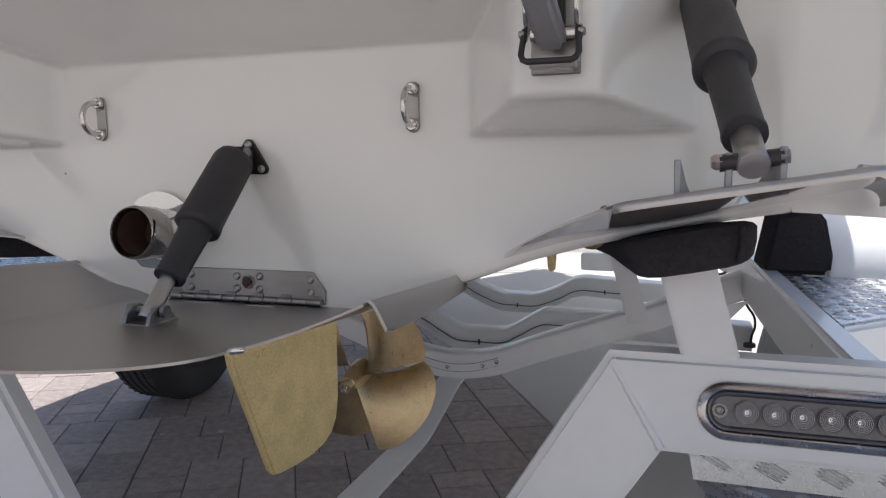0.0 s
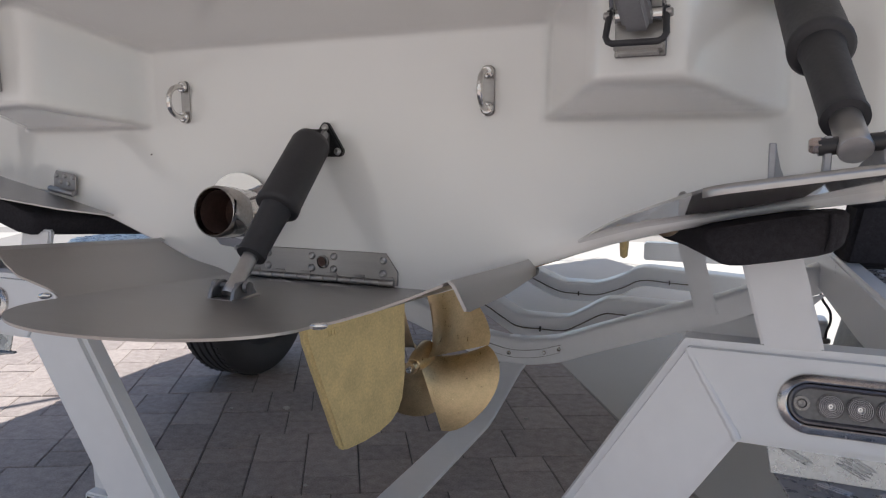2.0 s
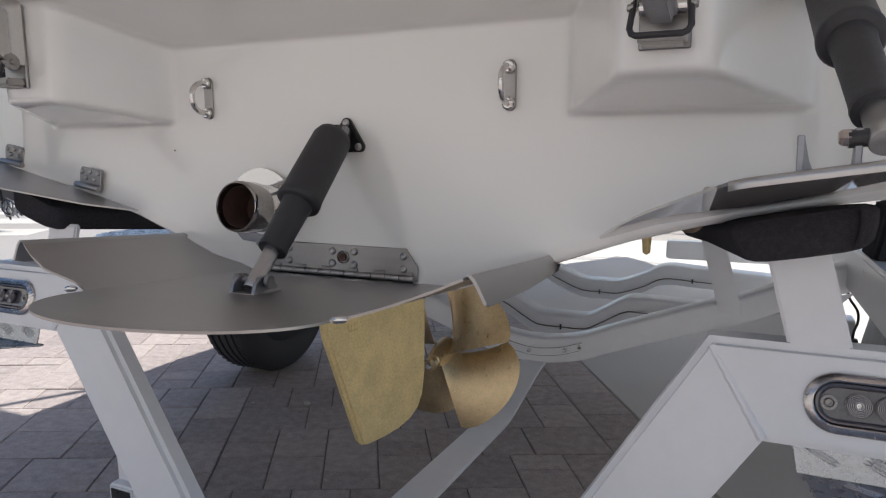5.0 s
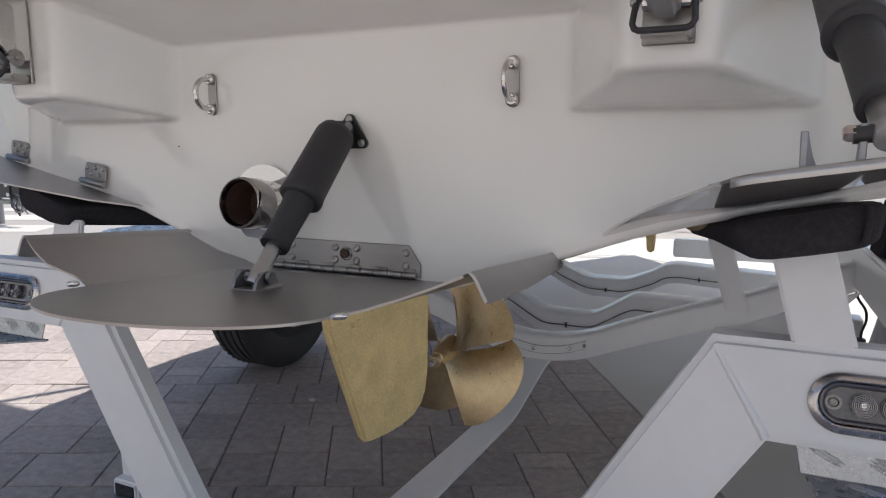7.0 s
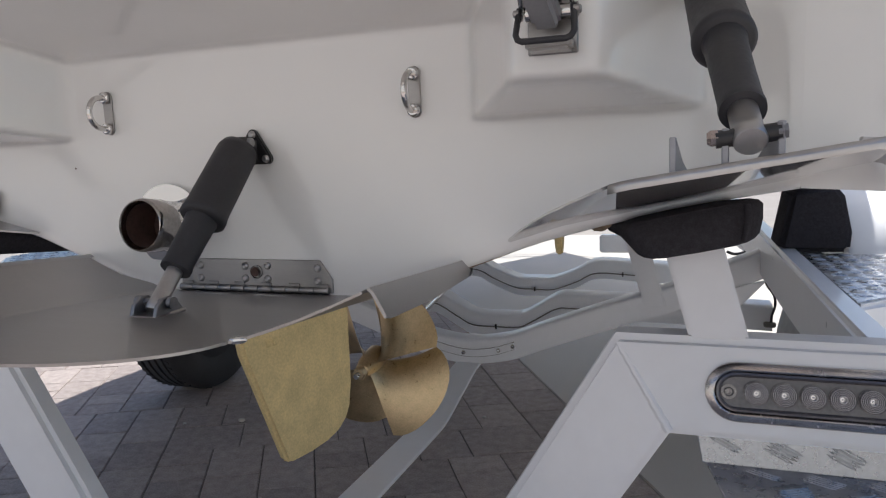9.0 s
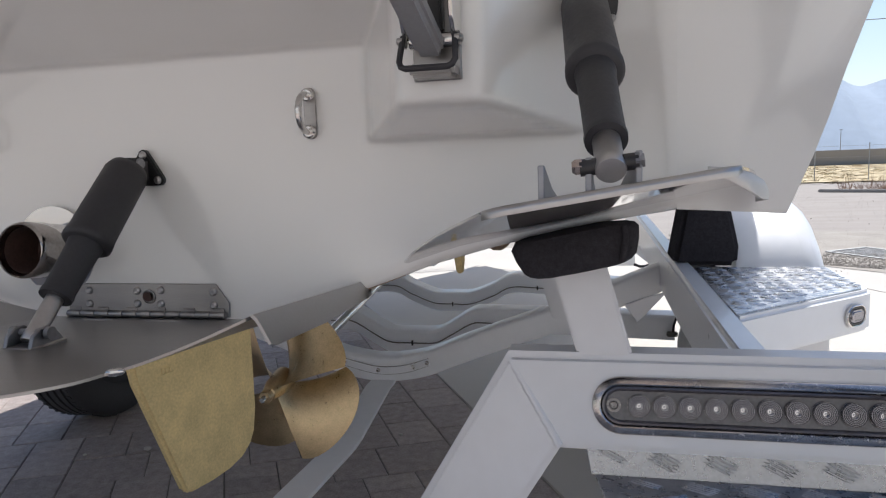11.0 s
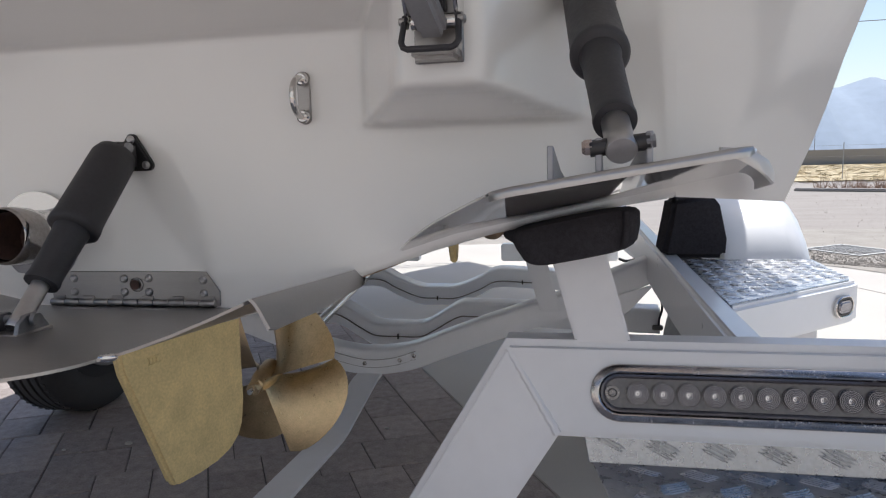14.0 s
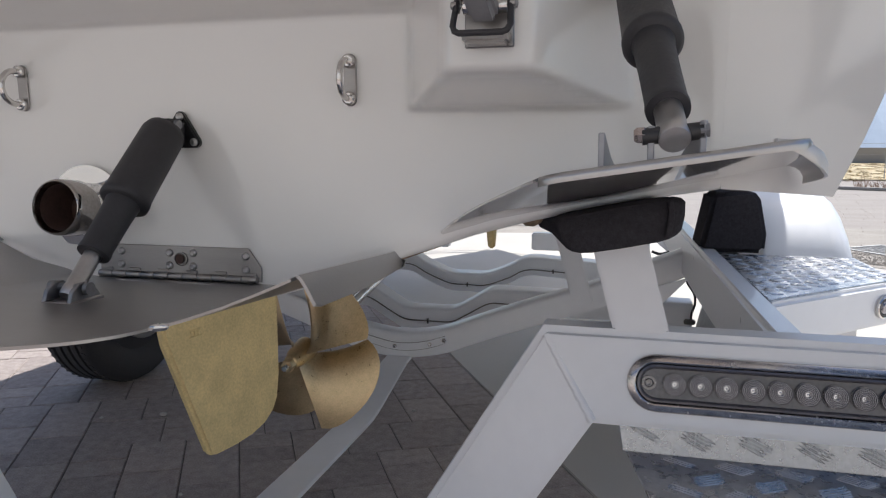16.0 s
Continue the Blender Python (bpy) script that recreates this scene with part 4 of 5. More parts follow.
    # post and bunk
    def post(y, z0, z1, xa, xb, ya):
        lean = -0.030 * (z1 - z0) / 0.11
        bm = slab([(s * xa, y, z0), (s * xb, y, z0), (s * xb, y + ya, z0), (s * xa, y + ya, z0)], (s * lean, 0.0, z1 - z0))
        return part("bunk_post", bevel(bm, 0.004, 2), PAINT, trailer, "white flat-bar post below the bunk")
    if s > 0:
        post(-0.096, 0.664, 0.79, 0.724, 0.799, 0.014)
    else:
        post(-0.088, 0.664, 0.765, 0.665, 0.750, 0.014)
    post(1.02, 0.44, 0.70, 0.622, 0.686, 0.012)
    tip = -0.165 if s > 0 else -0.112
    bunk_path = [(tip, 0.0), (tip + 0.015, 0.0), (0.5, -0.065), (1.08, -0.125), (1.10, -0.126)]
    bm = bmesh.new()
    rings = []
    for y, dz in bunk_path:
        sh = 0.86 if y in (tip, 1.10) else 1.0
        cx, cz = (0.7265 if s > 0 else 0.730) - (0.135 if s > 0 else 0.07) * max(0, min(y, 1.2)), (0.817 if s > 0 else 0.797) + dz
        ring = []
        for k in range(20):
            a = 2 * math.pi * k / 20
            ex, ez = math.copysign(abs(math.cos(a)) ** 0.45, math.cos(a)), math.copysign(abs(math.sin(a)) ** 0.45, math.sin(a))
            px, pz = (0.0855 if s > 0 else 0.080) * ex * sh * (0.90 + 0.10 * ez), 0.028 * ez * sh
            pz += (0.20 if s > 0 else 0.33) * px
            px += 0.10 * ez * -0.06
            ring.append(bm.verts.new((s * (cx + px), y, cz + pz)))
        rings.append(ring)
    for p, q in zip(rings, rings[1:]):
        for i in range(20):
            bm.faces.new((p[i], p[(i + 1) % 20], q[(i + 1) % 20], q[i]))
    bm.faces.new(rings[0])
    bm.faces.new(rings[-1])
    bunk = part("bunk", bm, CARPET, trailer, "bunk board wrapped in black carpet", 70)
    if s > 0:
        fold = [(0.782, -0.1655, 0.806), (0.7845, -0.1665, 0.820), (0.786, -0.1665, 0.835), (0.784, -0.1655, 0.850)]
        part("carpet_fold", sweep(smooth_path(fold), 0.004, 8), CARPET, bunk, sharp=60)
    share("bolt", BOLT, axis((s * 0.630, 1.034, 0.675), (s * 0.630, 0, 0.675)), bunk)
    # long side rail: tall web with a flange on top
    rail = part("side_rail", bevel(slab([(s * 0.938, -0.05, 0.55), (s * 0.938, -0.05, 0.660), (s * 0.938, 3.6, 0.660), (s * 0.938, 3.6, 0.535), (s * 0.938, 0.5, 0.535)], (s * 0.050, 0, 0)), 0.009, 3), PAINT, trailer, "white side rail of the trailer")
    # gussets, hanger and brake hose by the rail
    part("gusset", bevel(slab([(s * x, 1.022, z) for x, z in ((0.835, 0.488), (0.900, 0.512), (0.962, 0.53), (0.945, 0.512), (0.882, 0.440), (0.872, 0.434), (0.866, 0.446))], (0, 0.006, 0)), 0.002, 1), PAINT, rail)
    part("hanger", bevel(slab([(s * x, 2.0, z) for x, z in ((0.925, 0.54), (1.055, 0.54), (1.055, 0.50), (0.985, 0.455), (0.93, 0.50))], (0, 0.008, 0)), 0.002, 1), PAINT, rail)
    part("brake_hose", sweep(smooth_path([(s * 0.92, 1.99, 0.455), (s * 0.95, 1.98, 0.447), (s * 0.985, 1.98, 0.455), (s * 1.0, 1.98, 0.475), (s * 0.985, 1.99, 0.50)]), 0.006, 8), RUBBER, rail)
    part("brake_hose", sweep(smooth_path([(s * 0.995, 1.405, 0.46), (s * 1.004, 1.403, 0.435), (s * 1.026, 1.40, 0.40), (s * 1.030, 1.40, 0.365), (s * 1.022, 1.405, 0.33), (s * 1.021, 1.41, 0.305)]), 0.0042, 8), RUBBER, rail)
    part("hose_fitting", bevel(block(min(s * 0.998, s * 1.036), max(s * 0.998, s * 1.036), 1.402, 1.418, 0.288, 0.306), 0.003), LINE, rail)
    part("hose_fitting", lathe([(0.007, -0.012), (0.007, 0.012)], axis((s * 1.085, 1.41, 0.298), (s * 1.2, 1.41, 0.298)), 6), LINE, rail, sharp=20)
    # step in front of the fender
    st = [(0.990, 0.202), (1.278, 0.452), (1.298, 0.475), (1.305, 0.74), (0.990, 0.74)]
    step = part("fender_step", bevel(slab([(s * x, y, 0.562) for x, y in st], (0, 0, 0.085)), 0.008, 3), PAINT, trailer, "white step with a tread top ahead of the fender")
    inner = [(0.993, 0.223), (1.276, 0.466), (1.292, 0.735), (0.993, 0.735)]
    top = part("step_tread", bevel(slab([(s * x, y, 0.646) for x, y in inner], (0, 0, 0.004)), 0.001, 1), ALU, step, "bright aluminium tread plate")
    bars = tread_bars(0.290, 0.50, Matrix.Translation((0.997 if s > 0 else -1.287, 0.23, 0.650)), 0.030, keep=lambda p: p.y > 0.86 * (p.x if s > 0 else 0.29 - p.x) + 0.012)
    tagged(part("tread", bars, ALU, top), kind="stuff")
    sm = frame_at((s * 1.252, 0.4250, 0.603), Vector((0.273, 0.237 * s, 0)), (0, 0, 1))
    mk = part("side_marker", stadium_rings(0.009, [(0.022, -0.002), (0.022, 0.003), (0.0205, 0.005), (0.0190, 0.0045), (0.0180, 0.002)], sm), CHROME, step, "small marker lamp in a chrome ring")
    part("gasket", stadium_rings(0.009, [(0.0182, 0.002), (0.0175, 0.004), (0.0145, 0.004), (0.0140, 0.002)], sm), PLASTIC, mk)
    part("marker_lens", stadium_rings(0.009, [(0.0142, 0.002), (0.0125, 0.005), (0.0095, 0.0045), (0.0080, 0.0062), (0.0050, 0.0055), (0.001, 0.0062)], sm, True), LENSM, mk)
    part("step_bracket", bevel(block(s * 1.17 - 0.07, s * 1.17 + 0.07, 0.52, 0.74, 0.36, 0.564), 0.006), PAINT, step)
    # fender over the wheel
    arch = [(0.742, 0.60), (0.745, 0.655), (0.80, 0.708), (0.87, 0.755), (0.95, 0.786), (1.04, 0.802), (1.14, 0.806), (1.34, 0.806), (1.46, 0.78), (1.56, 0.70), (1.60, 0.55)]
    bm = bmesh.new()
    rows = []
    for y, z in arch:
        rows.append([bm.verts.new((s * x, y + dy, z + dz)) for x, dy, dz in ((1.095, 0, -0.20 if z > 0.7 else -0.05), (1.095, 0, -0.012), (1.11, 0, 0), (1.25, 0, 0), (1.278, 0.003, -0.006), (1.298, 0.006, -0.022), (1.308, 0.010, -0.055))])
    for p, q in zip(rows, rows[1:]):
        for i in range(6):
            bm.faces.new((p[i], p[i + 1], q[i + 1], q[i]))
    fender = part("fender", bm, PAINT, trailer, "rounded white fender over the wheel", 50)
    sol = fender.modifiers.new("thick", "SOLIDIFY")
    sol.thickness = 0.004
    pad = slab([(s * x, 0.735, z) for x, z in ((0.942, 0.652), (1.095, 0.652), (1.098, 0.70), (1.080, 0.785), (1.06, 0.81), (0.968, 0.80))], (0, 0.16, 0))
    part("fender_pad", bevel(pad, 0.012, 3), CARPET, trailer, "black carpeted guide pad beside the fender", 50)
    # wheels
    for yw in (1.19,):
        m = Matrix.Translation((s * 1.17, yw, 0.315)) @ Matrix.Rotation(radians(90), 4, "Y")
        prof = [(0.19, -0.085), (0.205, -0.095), (0.25, -0.103), (0.29, -0.098), (0.306, -0.088), (0.313, -0.075)]
        for g in (-0.05, -0.017, 0.017, 0.05):
            prof += [(0.315, g - 0.006), (0.306, g - 0.004), (0.306, g + 0.004), (0.315, g + 0.006)]
        prof += [(0.313, 0.075), (0.306, 0.088), (0.29, 0.098), (0.25, 0.103), (0.205, 0.095), (0.19, 0.085)]
        tyre = part("wheel", lathe(prof, m, 60, caps=False), TYRE, trailer, "black trailer tyre on an alloy rim", 35)
        bm = bmesh.new()
        for k in range(60):
            for side in (-1, 1):
                a = 2 * math.pi * (k + 0.25 * side) / 60
                q = m @ Matrix.Rotation(a, 4, "Z")
                o = [(0.3135, side * 0.057, -0.010), (0.3135, side * 0.074, -0.006), (0.3135, side * 0.074, 0.004), (0.3135, side * 0.057, 0.000)]
                slab([q @ Vector((r, t, h)) for r, h, t in o], q.to_3x3() @ Vector((0.0035, 0, 0)), bm)
        tagged(part("tread_block", bm, TYRE, tyre), kind="stuff")
        part("rim", lathe([(0.19, -0.085), (0.18, -0.07), (0.17, 0.03), (0.06, 0.05), (0.05, 0.075), (0.03, 0.08)], m @ Matrix.Rotation(math.pi, 4, "X") if s < 0 else m, 40), PLASTIC, tyre)
        part("backing_plate", lathe([(0.03, -0.158), (0.06, -0.150), (0.135, -0.128), (0.145, -0.120), (0.145, -0.108)], m if s > 0 else m @ Matrix.Rotation(math.pi, 4, "X"), 36), GRATE, tyre, "galvanised grey brake backing plate")
        part("brake_drum", lathe([(0.13, -0.09), (0.13, -0.02)], m if s > 0 else m @ Matrix.Rotation(math.pi, 4, "X"), 32), PLASTIC, tyre)
    part("guide_pole", bevel(slab([(s * x, -0.245, z) for x, z in ((1.166, 0.63), (1.226, 0.63), (1.03, 1.45), (0.97, 1.45))], (0, 0.06, 0)), 0.012, 3), CARPET, trailer, "leaning guide pole in a black carpet sleeve")


DARKLENS = material("smoked_lens", (0.085, 0.08, 0.09), 0.10, 0.0, coat=1.0, scale=40, vary=0.2)
rear_corner(1)
before = set(trailer.children)
rear_corner(-1)
for ob in set(trailer.children) - before:
    ob.location.x += 0.024                     # the trailer sits a little to starboard of the keel


def crossmember(xc, y, half, h, depth, line=True, low=0.4, label="white pressed cross member dipping in the middle"):
    """A pressed cross member: half is the lower edge from the middle outwards, h its height."""
    path = [Vector((x, y, z)) for x, z in half]
    path = [Vector((xc - p.x, p.y, p.z)) for p in path[:0:-1]] + [Vector((xc + p.x, p.y, p.z)) for p in path]
    path = smooth_path(path, 7)
    bm = bmesh.new()
    rows = []
    for p in path:
        rows.append([bm.verts.new(p + Vector(o)) for o in ((0, 0, 0), (0, 0, h - 0.012), (0, 0.004, h - 0.003), (0, 0.014, h), (0, depth, h), (0, depth, 0))])
    for p, q in zip(rows, rows[1:]):
        for i in range(6):
            bm.faces.new((p[i], p[(i + 1) % 6], q[(i + 1) % 6], q[i]))
    bm.faces.new(rows[0])
    bm.faces.new(rows[-1])
    ob = part("crossmember" if not line else "axle_beam", bm, PAINT, trailer, label, 50)
    if line:
        pts = [p + Vector((0, -0.005, h * low + 0.004 * math.sin(p.x * 6 + y))) for p in path[6:-6]]
        part("brake_line", sweep(pts, 0.0024, 8), LINE, ob)
        for dx in (-0.53, 0.0, 0.40):
            q = min(pts, key=lambda w: abs(w.x - xc - dx))
            part("clip", bevel(block(q.x - 0.003, q.x + 0.003, q.y - 0.004, q.y + 0.008, q.z - 0.010, q.z + 0.010), 0.001, 1), PLASTIC, ob)
    return ob


XC = 0.062                                     # middle of the trailer's cross beams
first = crossmember(XC, 1.03, [(0.0, 0.220), (0.045, 0.2205), (0.148, 0.240), (0.253, 0.281), (0.385, 0.331), (0.532, 0.383), (0.64, 0.421), (0.765, 0.478), (0.885, 0.528)], 0.082, 0.07, line=False)
SLOT = [(-0.145, 0.288), (-0.10, 0.275), (-0.045, 0.262), (0.0, 0.257), (0.05, 0.260), (0.10, 0.270), (0.158, 0.290)]
slot = smooth_path([(XC + x, 1.027, z) for x, z in SLOT], 6)
part("wear_pad", sweep(slot, 0, flat=(0.004, 0.0125)), PAINT, first)
# thin dark bars paint the shadow outlining the slot
for dz in (0.0125, -0.0125):
    part("slot_shadow", sweep([p + Vector((0, -0.003, dz)) for p in slot], 0.0012, 6), LINE, first)
for x, z in ((-0.132, 0.284), (-0.014, 0.258), (0.153, 0.288), (0.105, 0.272)):
    share("bolt", BOLT, axis((XC + x, 1.0225, z), (XC + x, 0, z)) @ Matrix.Diagonal((0.9, 0.9, 1, 1)), first)
crossmember(XC - 0.005, 1.42, [(0.0, 0.200), (0.09, 0.203), (0.15, 0.233), (0.235, 0.283), (0.30, 0.289), (0.5, 0.286), (0.97, 0.272)], 0.088, 0.09, low=0.42, label="white drop-centre axle beam with a brake line clipped along it")
crossmember(XC + 0.018, 2.08, [(0.0, 0.216), (0.09, 0.219), (0.20, 0.262), (0.29, 0.305), (0.45, 0.300), (0.95, 0.272)], 0.088, 0.10, low=0.36, label="white drop-centre axle beam with a brake line clipped along it")
for s in (1, -1):
    part("front_crossbar", bevel(block(min(s * 0.27, s * 0.95), max(s * 0.27, s * 0.95), 3.2, 3.28, 0.25, 0.36), 0.008), PAINT, trailer)
    part("crossbar_drop", bevel(block(s * 0.965 - 0.03, s * 0.965 + 0.03, 3.2, 3.28, 0.25, 0.54), 0.008), PAINT, trailer)
# keel bar dropping below the propeller
bar = [(1.035, 0.222), (0.98, 0.221), (0.70, 0.170), (0.65, 0.165), (0.60, 0.1665), (0.10, 0.192), (-0.04, 0.199)]
bm = bmesh.new()
rows = [[bm.verts.new((XC - 0.002 + dx, y, z + dz)) for dx, dz in ((-0.0425, 0), (0.0425, 0), (0.0425, -0.010), (-0.0425, -0.010))] for y, z in bar]
for p, q in zip(rows, rows[1:]):
    for i in range(4):
        bm.faces.new((p[i], p[(i + 1) % 4], q[(i + 1) % 4], q[i]))
bm.faces.new(rows[0])
bm.faces.new(rows[-1])
bmesh.ops.recalc_face_normals(bm, faces=bm.faces[:])
bmesh.ops.bevel(bm, geom=[e for e in bm.edges if abs(e.verts[0].co.x - e.verts[1].co.x) < 0.001 and abs(e.verts[0].co.y - e.verts[1].co.y) > 0.001], offset=0.002, segments=2, affect="EDGES")
part("keel_bar", bm, PAINT, trailer, "white flat bar dropping below the propeller", 40)
part("lower_rear_beam", bevel(block(-0.38, 0.46, -0.12, -0.04, 0.105, 0.185), 0.009, 2), PAINT, trailer)

# ---- yard and distance ----
walkway = part("concrete_walk", bevel(slab([(-3.9, 1.6, -0.02), (-3.4, 8.4, -0.02), (-30, 8.4, -0.02), (-30, 1.6, -0.02)], (0, 0, 0.032)), 0.004), WALLC)
for v0, v1 in ((4.40, 5.03), (5.60, 6.25), (6.82, 7.28)):
    part("pale_band", slab([uv(-28, v0, 0.010), uv(-4.6, v0, 0.010), uv(-4.6, v1, 0.010), uv(-28, v1, 0.010)], (0, 0, 0.006)), CONCRETE, walkway)
tagged(walkway, "grey concrete walk with pale bands beyond the pavers", "pavement", kind="structure")
gravel = flat("gravel", [uv(22, 1.2)[:2], uv(40, -9)[:2], (60, 9.0), (60, 11.0), uv(3, 6.2)[:2], uv(0.0, 4.4)[:2], uv(8, 2.2)[:2]], -0.02, GRAVEL, "loose gravel strip beside the concrete", "gravel")
flat("gravel_edge", [(1.6, 5.5), (2.3, 4.95), (2.57, 4.62), (2.78, 4.42), (2.95, 4.18), (3.3, 3.95), (4.2, 3.9), (6.5, 3.5), (9.0, 3.9), (9.0, 6.9), (1.6, 7.1)], 0.004, GRAVEL, "thin spread of gravel and dust over the concrete edge", "gravel")
flat("road", [(-40, 7.2), (80, 5.6), (80, 16.2), (-40, 19.2)], -0.014, ROAD, "worn pale road beyond the yard", "road")
bm = bmesh.new()
rng = random.Random(4)
for k in range(9000):
    x, y = rng.uniform(2.2, 8.5), rng.uniform(4.3, 12.8)
    if rng.random() < 0.88:
        a, b = rng.random(), rng.random() ** 1.6
        x, y = 2.45 + 1.5 * a + 0.35 * b, 4.78 - 0.95 * a + 0.75 * b
    r = rng.uniform(0.003, 0.0085) * (1.7 if rng.random() < 0.03 else 1.0)
    m = Matrix.Translation((x, y, 0.005)) @ Euler((rng.random() * 6, rng.random() * 6, rng.random() * 6)).to_matrix().to_4x4() @ Matrix.Diagonal((r, r * 0.8, r * 0.6, 1))
    vs = [bm.verts.new(m @ Vector(p)) for p in ((1, 0, 0), (-1, 0, 0), (0, 1, 0), (0, -1, 0), (0, 0, 1), (0, 0, -1))]
    for a, b, c in ((0, 2, 4), (2, 1, 4), (1, 3, 4), (3, 0, 4), (2, 0, 5), (1, 2, 5), (3, 1, 5), (0, 3, 5)):
        bm.faces.new((vs[a], vs[b], vs[c]))
tagged(part("gravel_stones", bm, GRAVEL), "scattered grey-brown gravel stones", "gravel", kind="stuff")

grate = thing("drain_grate", (3.2, 5.5, 0), "grey steel bar drain grate set in gravel", "drain grate")
GM = Matrix.Translation((3.11, 5.36, 0.0)) @ Matrix.Rotation(radians(-57), 4, "Z")
for x0, x1, y0, y1 in ((-0.27, 0.27, -0.25, -0.225), (-0.27, 0.27, 0.225, 0.25), (-0.27, -0.245, -0.225, 0.225), (0.245, 0.27, -0.225, 0.225)):
    bm = block(x0, x1, y0, y1, -0.03, 0.012)
    bmesh.ops.transform(bm, matrix=GM, verts=bm.verts[:])
    part("frame_bar", bm, GRATE, grate)
for k in range(10):
    bm = block(-0.245, 0.245, -0.210 + 0.0467 * k - 0.005, -0.210 + 0.0467 * k + 0.005, -0.03, 0.009)
    bmesh.ops.transform(bm, matrix=GM, verts=bm.verts[:])
    part("bar", bm, GRATE, grate)
# thin black sheet between the bars paints the shade of the drain
bm = block(-0.25, 0.25, -0.23, 0.23, 0.0045, 0.0055)
bmesh.ops.transform(bm, matrix=GM, verts=bm.verts[:])
part("pit_shade", bm, RUBBER, grate, "black sheet standing in for shade below the bars")

# coupling gear of another trailer, across the yard
gear = thing("parked_trailer_gear", (-7.6, 4.0, 0), "black trailer coupling box with loose cables on a grey leg", "trailer gear")
part("box", bevel(block(-8.2, -7.10, 3.9, 4.1, 0.34, 0.53), 0.02), PLASTIC, gear)
part("leg", lathe([(0.05, 0.012), (0.05, 0.35)], Matrix.Translation((-7.5, 4.0, 0)), 14), DULL, gear)
part("crossbar", bevel(block(-8.2, -7.2, 3.95, 4.05, 0.26, 0.31), 0.01), DULL, gear)
for x, z in ((-7.16, 0.49), (-7.14, 0.38), (-7.4, 0.49), (-7.4, 0.38)):
    part("bolt", lathe([(0.022, 0), (0.022, 0.012), (0.014, 0.018)], axis((x, 3.9, z), (x, 0, z)), 12), CARW, gear)
rng = random.Random(11)
for k in range(9):
    x = -7.12 + 0.03 * k
    part("cable", sweep(smooth_path([(-7.2, 3.96, 0.40), (x - 0.03, 3.93, 0.34 + rng.uniform(-0.03, 0.03)), (x + rng.uniform(-0.02, 0.08), 3.9, 0.24 + rng.uniform(-0.05, 0.05)), (x + rng.uniform(0, 0.14), 3.92, 0.12 + rng.uniform(0, 0.10)), (x - 0.05, 3.95, 0.27)]), 0.008, 6), (LINE, RUBBER, DULL)[k % 3], gear)

# kerbed island with dry shrubs
kerb = part("kerb", bevel(slab([(5.3, 14.25, -0.02), (16.0, 8.0, -0.02), (16.1, 8.15, -0.02), (5.45, 14.4, -0.02)], (0, 0, 0.07)), 0.02), WALLC)
tagged(kerb, "low grey kerb of a planted island", "kerb", kind="structure")
rng = random.Random(9)
bm = bmesh.new()
for k in range(1300):
    q = rng.random() ** 0.8
    x, y = 5.9 + 9.5 * q, 14.5 - 5.6 * q + rng.uniform(0, 0.6)
    h = rng.uniform(0.10, 0.36) * (1.3 if rng.random() < 0.12 else 0.8)
    for j in range(5):
        dx, dy = rng.uniform(-0.16, 0.16), rng.uniform(-0.16, 0.16)
        w = rng.uniform(0.002, 0.006)
        bm.faces.new([bm.verts.new(p) for p in ((x - w, y, 0), (x + w, y, 0), (x + dx, y + dy, h * rng.uniform(0.6, 1.1)))])
tagged(part("dry_shrubs", bm, SHRUB, normals=False), "reddish-brown dry shrubs behind the kerb", "shrubs", kind="stuff")
flat("field", [(-60, 21), (80, 15.6), (80, 40), (-60, 40)], -0.004, STRAW, "field of dry yellow grass", "field")
bm = bmesh.new()
for k in range(9000):
    x, y = rng.uniform(3, 34), rng.uniform(17.4, 38.0)
    h, w, d = rng.uniform(0.006, 0.025), rng.uniform(0.02, 0.10), rng.uniform(0.10, 0.35)
    for j in (-1, 0, 1):
        bm.faces.new([bm.verts.new(p) for p in ((x + j * w - w / 2, y, 0), (x + j * w + w / 2, y, 0), (x + j * w * 1.4 + rng.uniform(-w, w), y - d, h))])
tagged(part("grass_tufts", bm, TUFT, normals=False), "tufts of dry straw-coloured grass", "grass", kind="stuff")
fence = thing("wire_fence", (9, 19.3, 0), "thin wire fence on grey posts by the field", "fence")
for k in range(14):
    x = 3.0 + 1.25 * k
    part("post", lathe([(0.013, 0), (0.013, 0.98), (0.008, 1.0)], Matrix.Translation((x, 20.9 - 0.22 * x, 0)), 8), GRATE, fence)
for z in (0.3, 0.62, 0.92):
    part("wire", sweep([(3, 20.9 - 0.66, z), (19.5, 20.9 - 0.22 * 19.5, z)], 0.003, 5), GRATE, fence)
tagged(part("barrier_wall", bevel(slab([(-60, 40.0, -0.05), (90, 29.5, -0.05), (90, 30.0, -0.05), (-60, 40.5, -0.05)], (0, 0, 0.77)), 0.02), WALLC), "long grey concrete barrier wall along the highway", "wall", kind="structure")

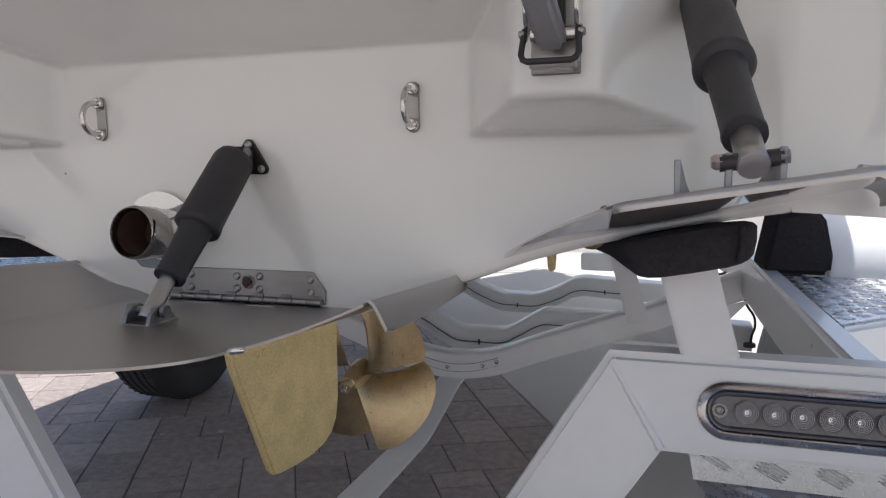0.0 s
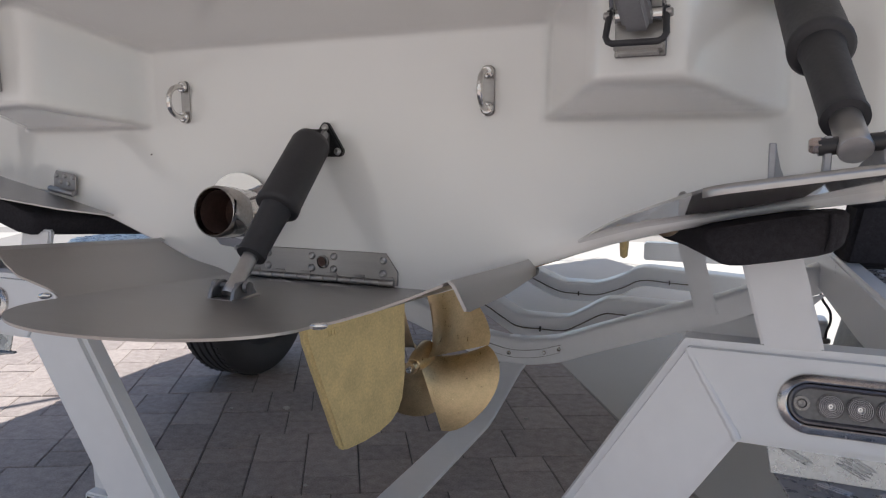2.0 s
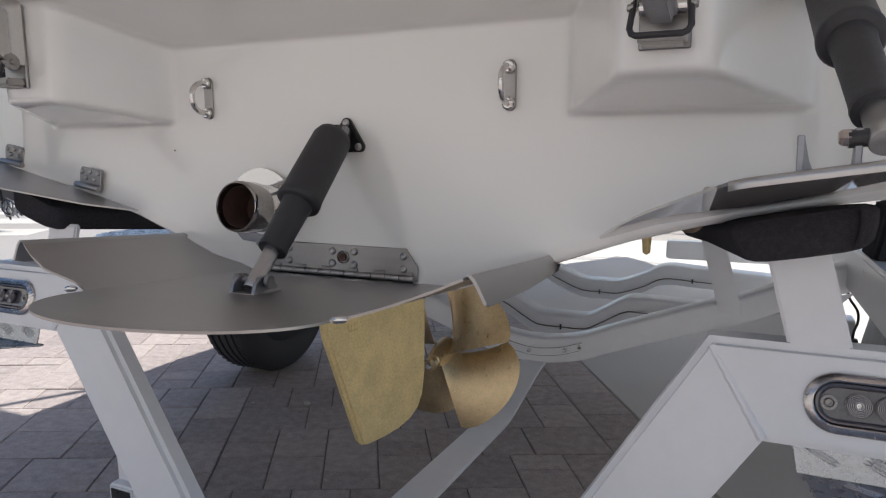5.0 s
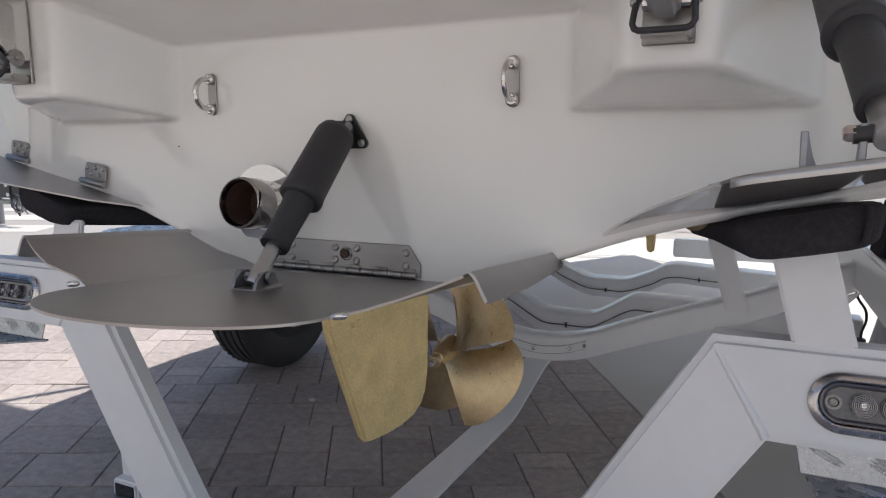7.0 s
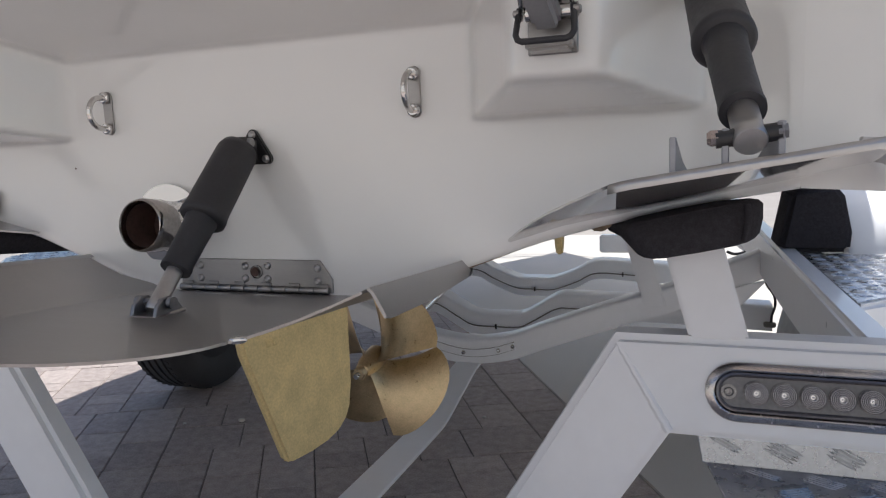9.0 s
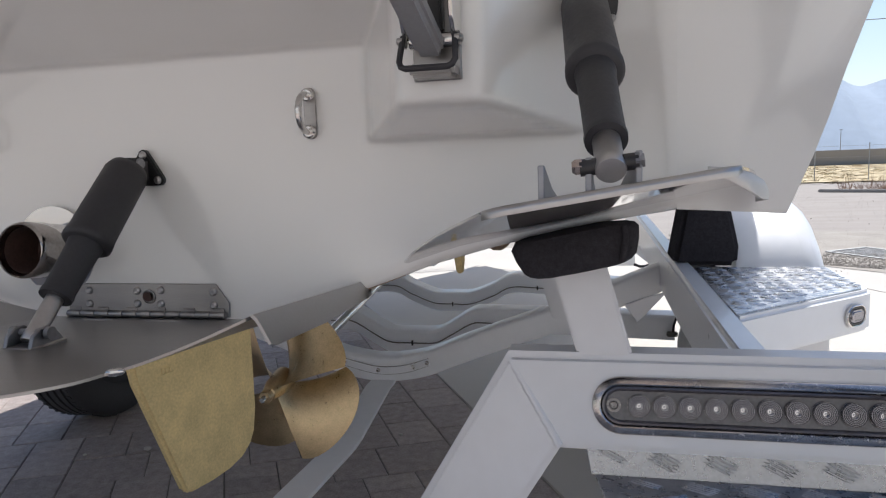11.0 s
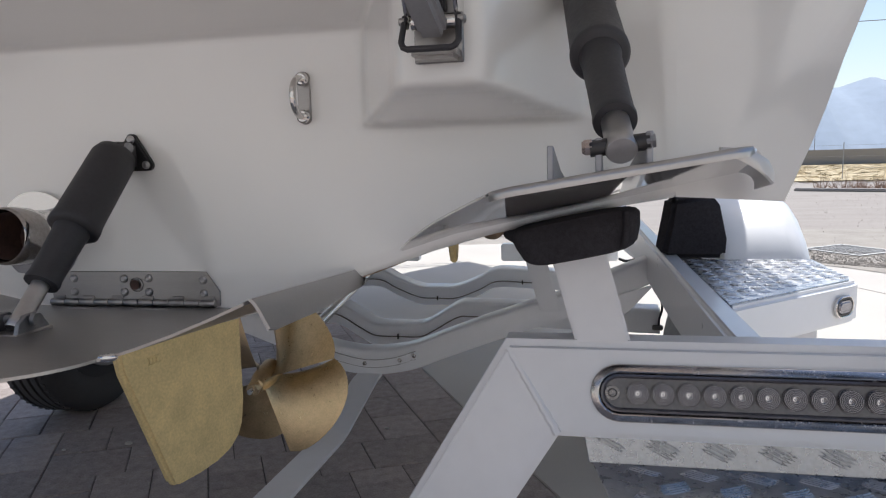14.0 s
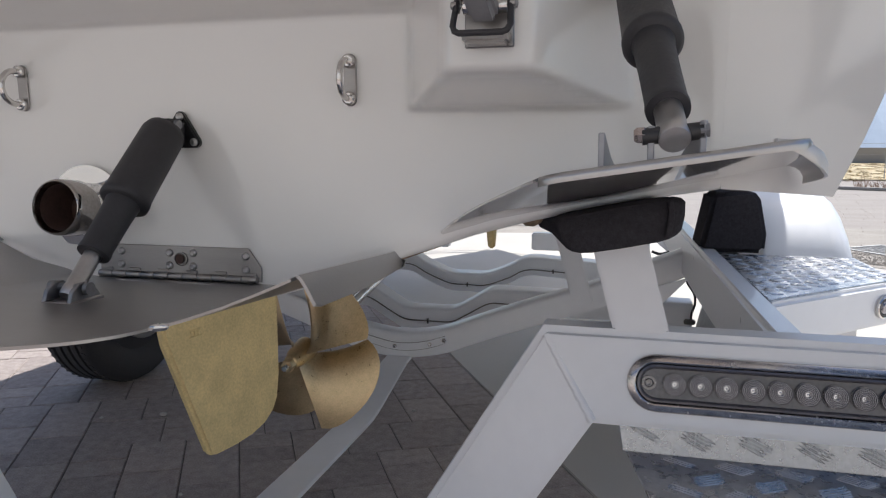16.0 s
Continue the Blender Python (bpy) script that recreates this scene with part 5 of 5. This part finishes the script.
def mountains():
    bm = bmesh.new()
    rows = []
    for i in range(200):
        x = -2600 + 26 * i
        h = 362 + 22 * math.sin(x / 130 + 0.5) + 60 * math.sin(x / 620 + 1.0) + 12 * math.sin(x / 47) + 26 * noise.noise(Vector((x / 90, 2.5, 0)))
        rows.append([bm.verts.new(p) for p in ((x, 3300, -30), (x + 20 * math.sin(x), 3650, h * 0.55 + 25 * noise.noise(Vector((x / 60, 0.3, 1)))), (x, 4000, h), (x, 4100, -30))])
    for p, q in zip(rows, rows[1:]):
        for j in range(3):
            bm.faces.new((p[j], p[j + 1], q[j + 1], q[j]))
    return bm


tagged(part("mountain_backdrop", mountains(), HAZE, sharp=80), "far mountain range, distance haze put into its pale blue colour", "mountains", kind="structure")
mast = thing("lamp_mast", (46.5, 140, -1.4), "thin far lamp mast beyond the barrier", "street lamp")
part("pole", lathe([(0.07, 0), (0.05, 5.25)], Matrix.Translation((46.5, 140, -1.4)), 8), WALLC, mast)
part("lamp_head", bevel(block(46.25, 46.75, 139.85, 140.15, 3.82, 3.92), 0.03), WALLC, mast)
line = thing("power_line", (60, 119, -0.75), "thin overhead power line between two far poles", "power line")
for x, y in ((-39.4, 127.2), (160.6, 111.2)):
    part("pole", lathe([(0.24, -1.3), (0.18, 22.6)], Matrix.Translation((x, y, 0)), 8), WALLC, line)
part("wire", sweep([(-39.4, 127.2, 21.5), (60.6, 119.2, 20.3), (160.6, 111.2, 21.5)], 0.07, 5), DULL, line)

# ---- unseen wall behind the camera, added to bounce sunlight onto the stern ----
wall_behind = part("bounce_wall", bevel(block(-26, 26, -13.3, -13.0, -0.1, 8.5), 0.03), STUCCO)
tagged(wall_behind, "unseen plain pale wall added behind the camera to bounce sunlight", "wall", kind="structure")

# ---- pebbles ----
def pebble(x, y, r, seed):
    g = random.Random(seed)
    bm = bmesh.new()
    bmesh.ops.create_icosphere(bm, subdivisions=2, radius=1.0)
    for v in bm.verts:
        v.co = Vector((v.co.x * r * 1.25, v.co.y * r, v.co.z * r * 0.6)) * (1 + g.uniform(-0.08, 0.08))
        v.co += Vector((x, y, r * 0.5))
    tagged(part("pebble", bm, CONCRETE, sharp=40), "small pale pebble lying on the pavers", "pebble", group="pebbles on the pavers")


for k, (x, y, r) in enumerate(((-0.74, 0.87, 0.011), (-0.93, 0.80, 0.006), (0.09, 1.10, 0.007), (-0.36, 0.42, 0.005))):
    pebble(x, y, r, k)

# ---- pavers ----
rng = random.Random(2)
MESHES = {}
CU, CV, GAP = 0.080, 0.100, 0.0022


def paver_mesh(du, dv, variant):
    """One worn paver, du along the rows and dv across them, its corners a little uneven."""
    key = (du, dv, variant)
    if key not in MESHES:
        g = random.Random(hash((round(du * 1000), round(dv * 1000), variant)))
        wob = lambda: g.uniform(0.0, 0.0016)
        q = [(GAP / 2 + wob(), GAP / 2 + wob()), (du - GAP / 2 - wob(), GAP / 2 + wob()), (du - GAP / 2 - wob(), dv - GAP / 2 - wob()), (GAP / 2 + wob(), dv - GAP / 2 - wob())]
        bm = slab([(U * a + V * b) + Vector((0, 0, -0.03)) for a, b in q], (0, 0, 0.03))
        es = [e for e in bm.edges if all(v.co.z > -0.001 for v in e.verts)]
        bmesh.ops.bevel(bm, geom=es, offset=0.0024, segments=1, affect="EDGES")
        MESHES[key] = finish(bm, PAVER, "paver", 25)
    return MESHES[key]


rest_v, rest_f = [], []
count = 0


def lay(u, v, du, dv):
    global count
    p = Vector(uv(u, v))
    tilt = Euler((rng.gauss(0, 0.004), rng.gauss(0, 0.004), 0)).to_matrix().to_4x4()
    m = Matrix.Translation(p + Vector((0, 0, rng.uniform(-0.0012, 0.0012)))) @ tilt
    me = paver_mesh(du, dv, rng.randrange(3))
    if -1.75 < p.x < 0.40 and 0.0 < p.y < 1.75 and count < 300:
        share("paver", me, m, pavement)
        count += 1
    else:
        base = len(rest_v)
        rest_v.extend(m @ w.co for w in me.vertices)
        rest_f.extend([base + i for i in f.vertices] for f in me.polygons)


# border course along the slab, then stones of mixed sizes
BORDER = 0.18
for k in range(-45, 22):
    lay(-BORDER, k * 0.205 + 0.02, BORDER, 0.205)
NU, NV = 116, 134
taken = set()
for i in range(NU):
    for j in range(NV):
        if (i, j) in taken:
            continue
        sizes = rng.sample([(2, 2), (2, 2), (2, 2), (3, 2), (2, 3), (2, 1), (2, 1)], 7) + [(2, 1), (1, 2), (1, 1)]
        for a, b in sizes:
            cells = [(i + x, j + y) for x in range(a) for y in range(b)]
            if i + a <= NU and j + b <= NV and not any(c in taken for c in cells):
                break
        taken.update(cells)
        lay(-BORDER - (i + a) * CU, -9.0 + j * CV, a * CU, b * CV)
me = bpy.data.meshes.new("paver_field")
me.from_pydata(rest_v, [], rest_f)
me.materials.append(PAVER)
tagged(under(new("paver_field", me), pavement), "rows of grey concrete pavers", kind="stuff")
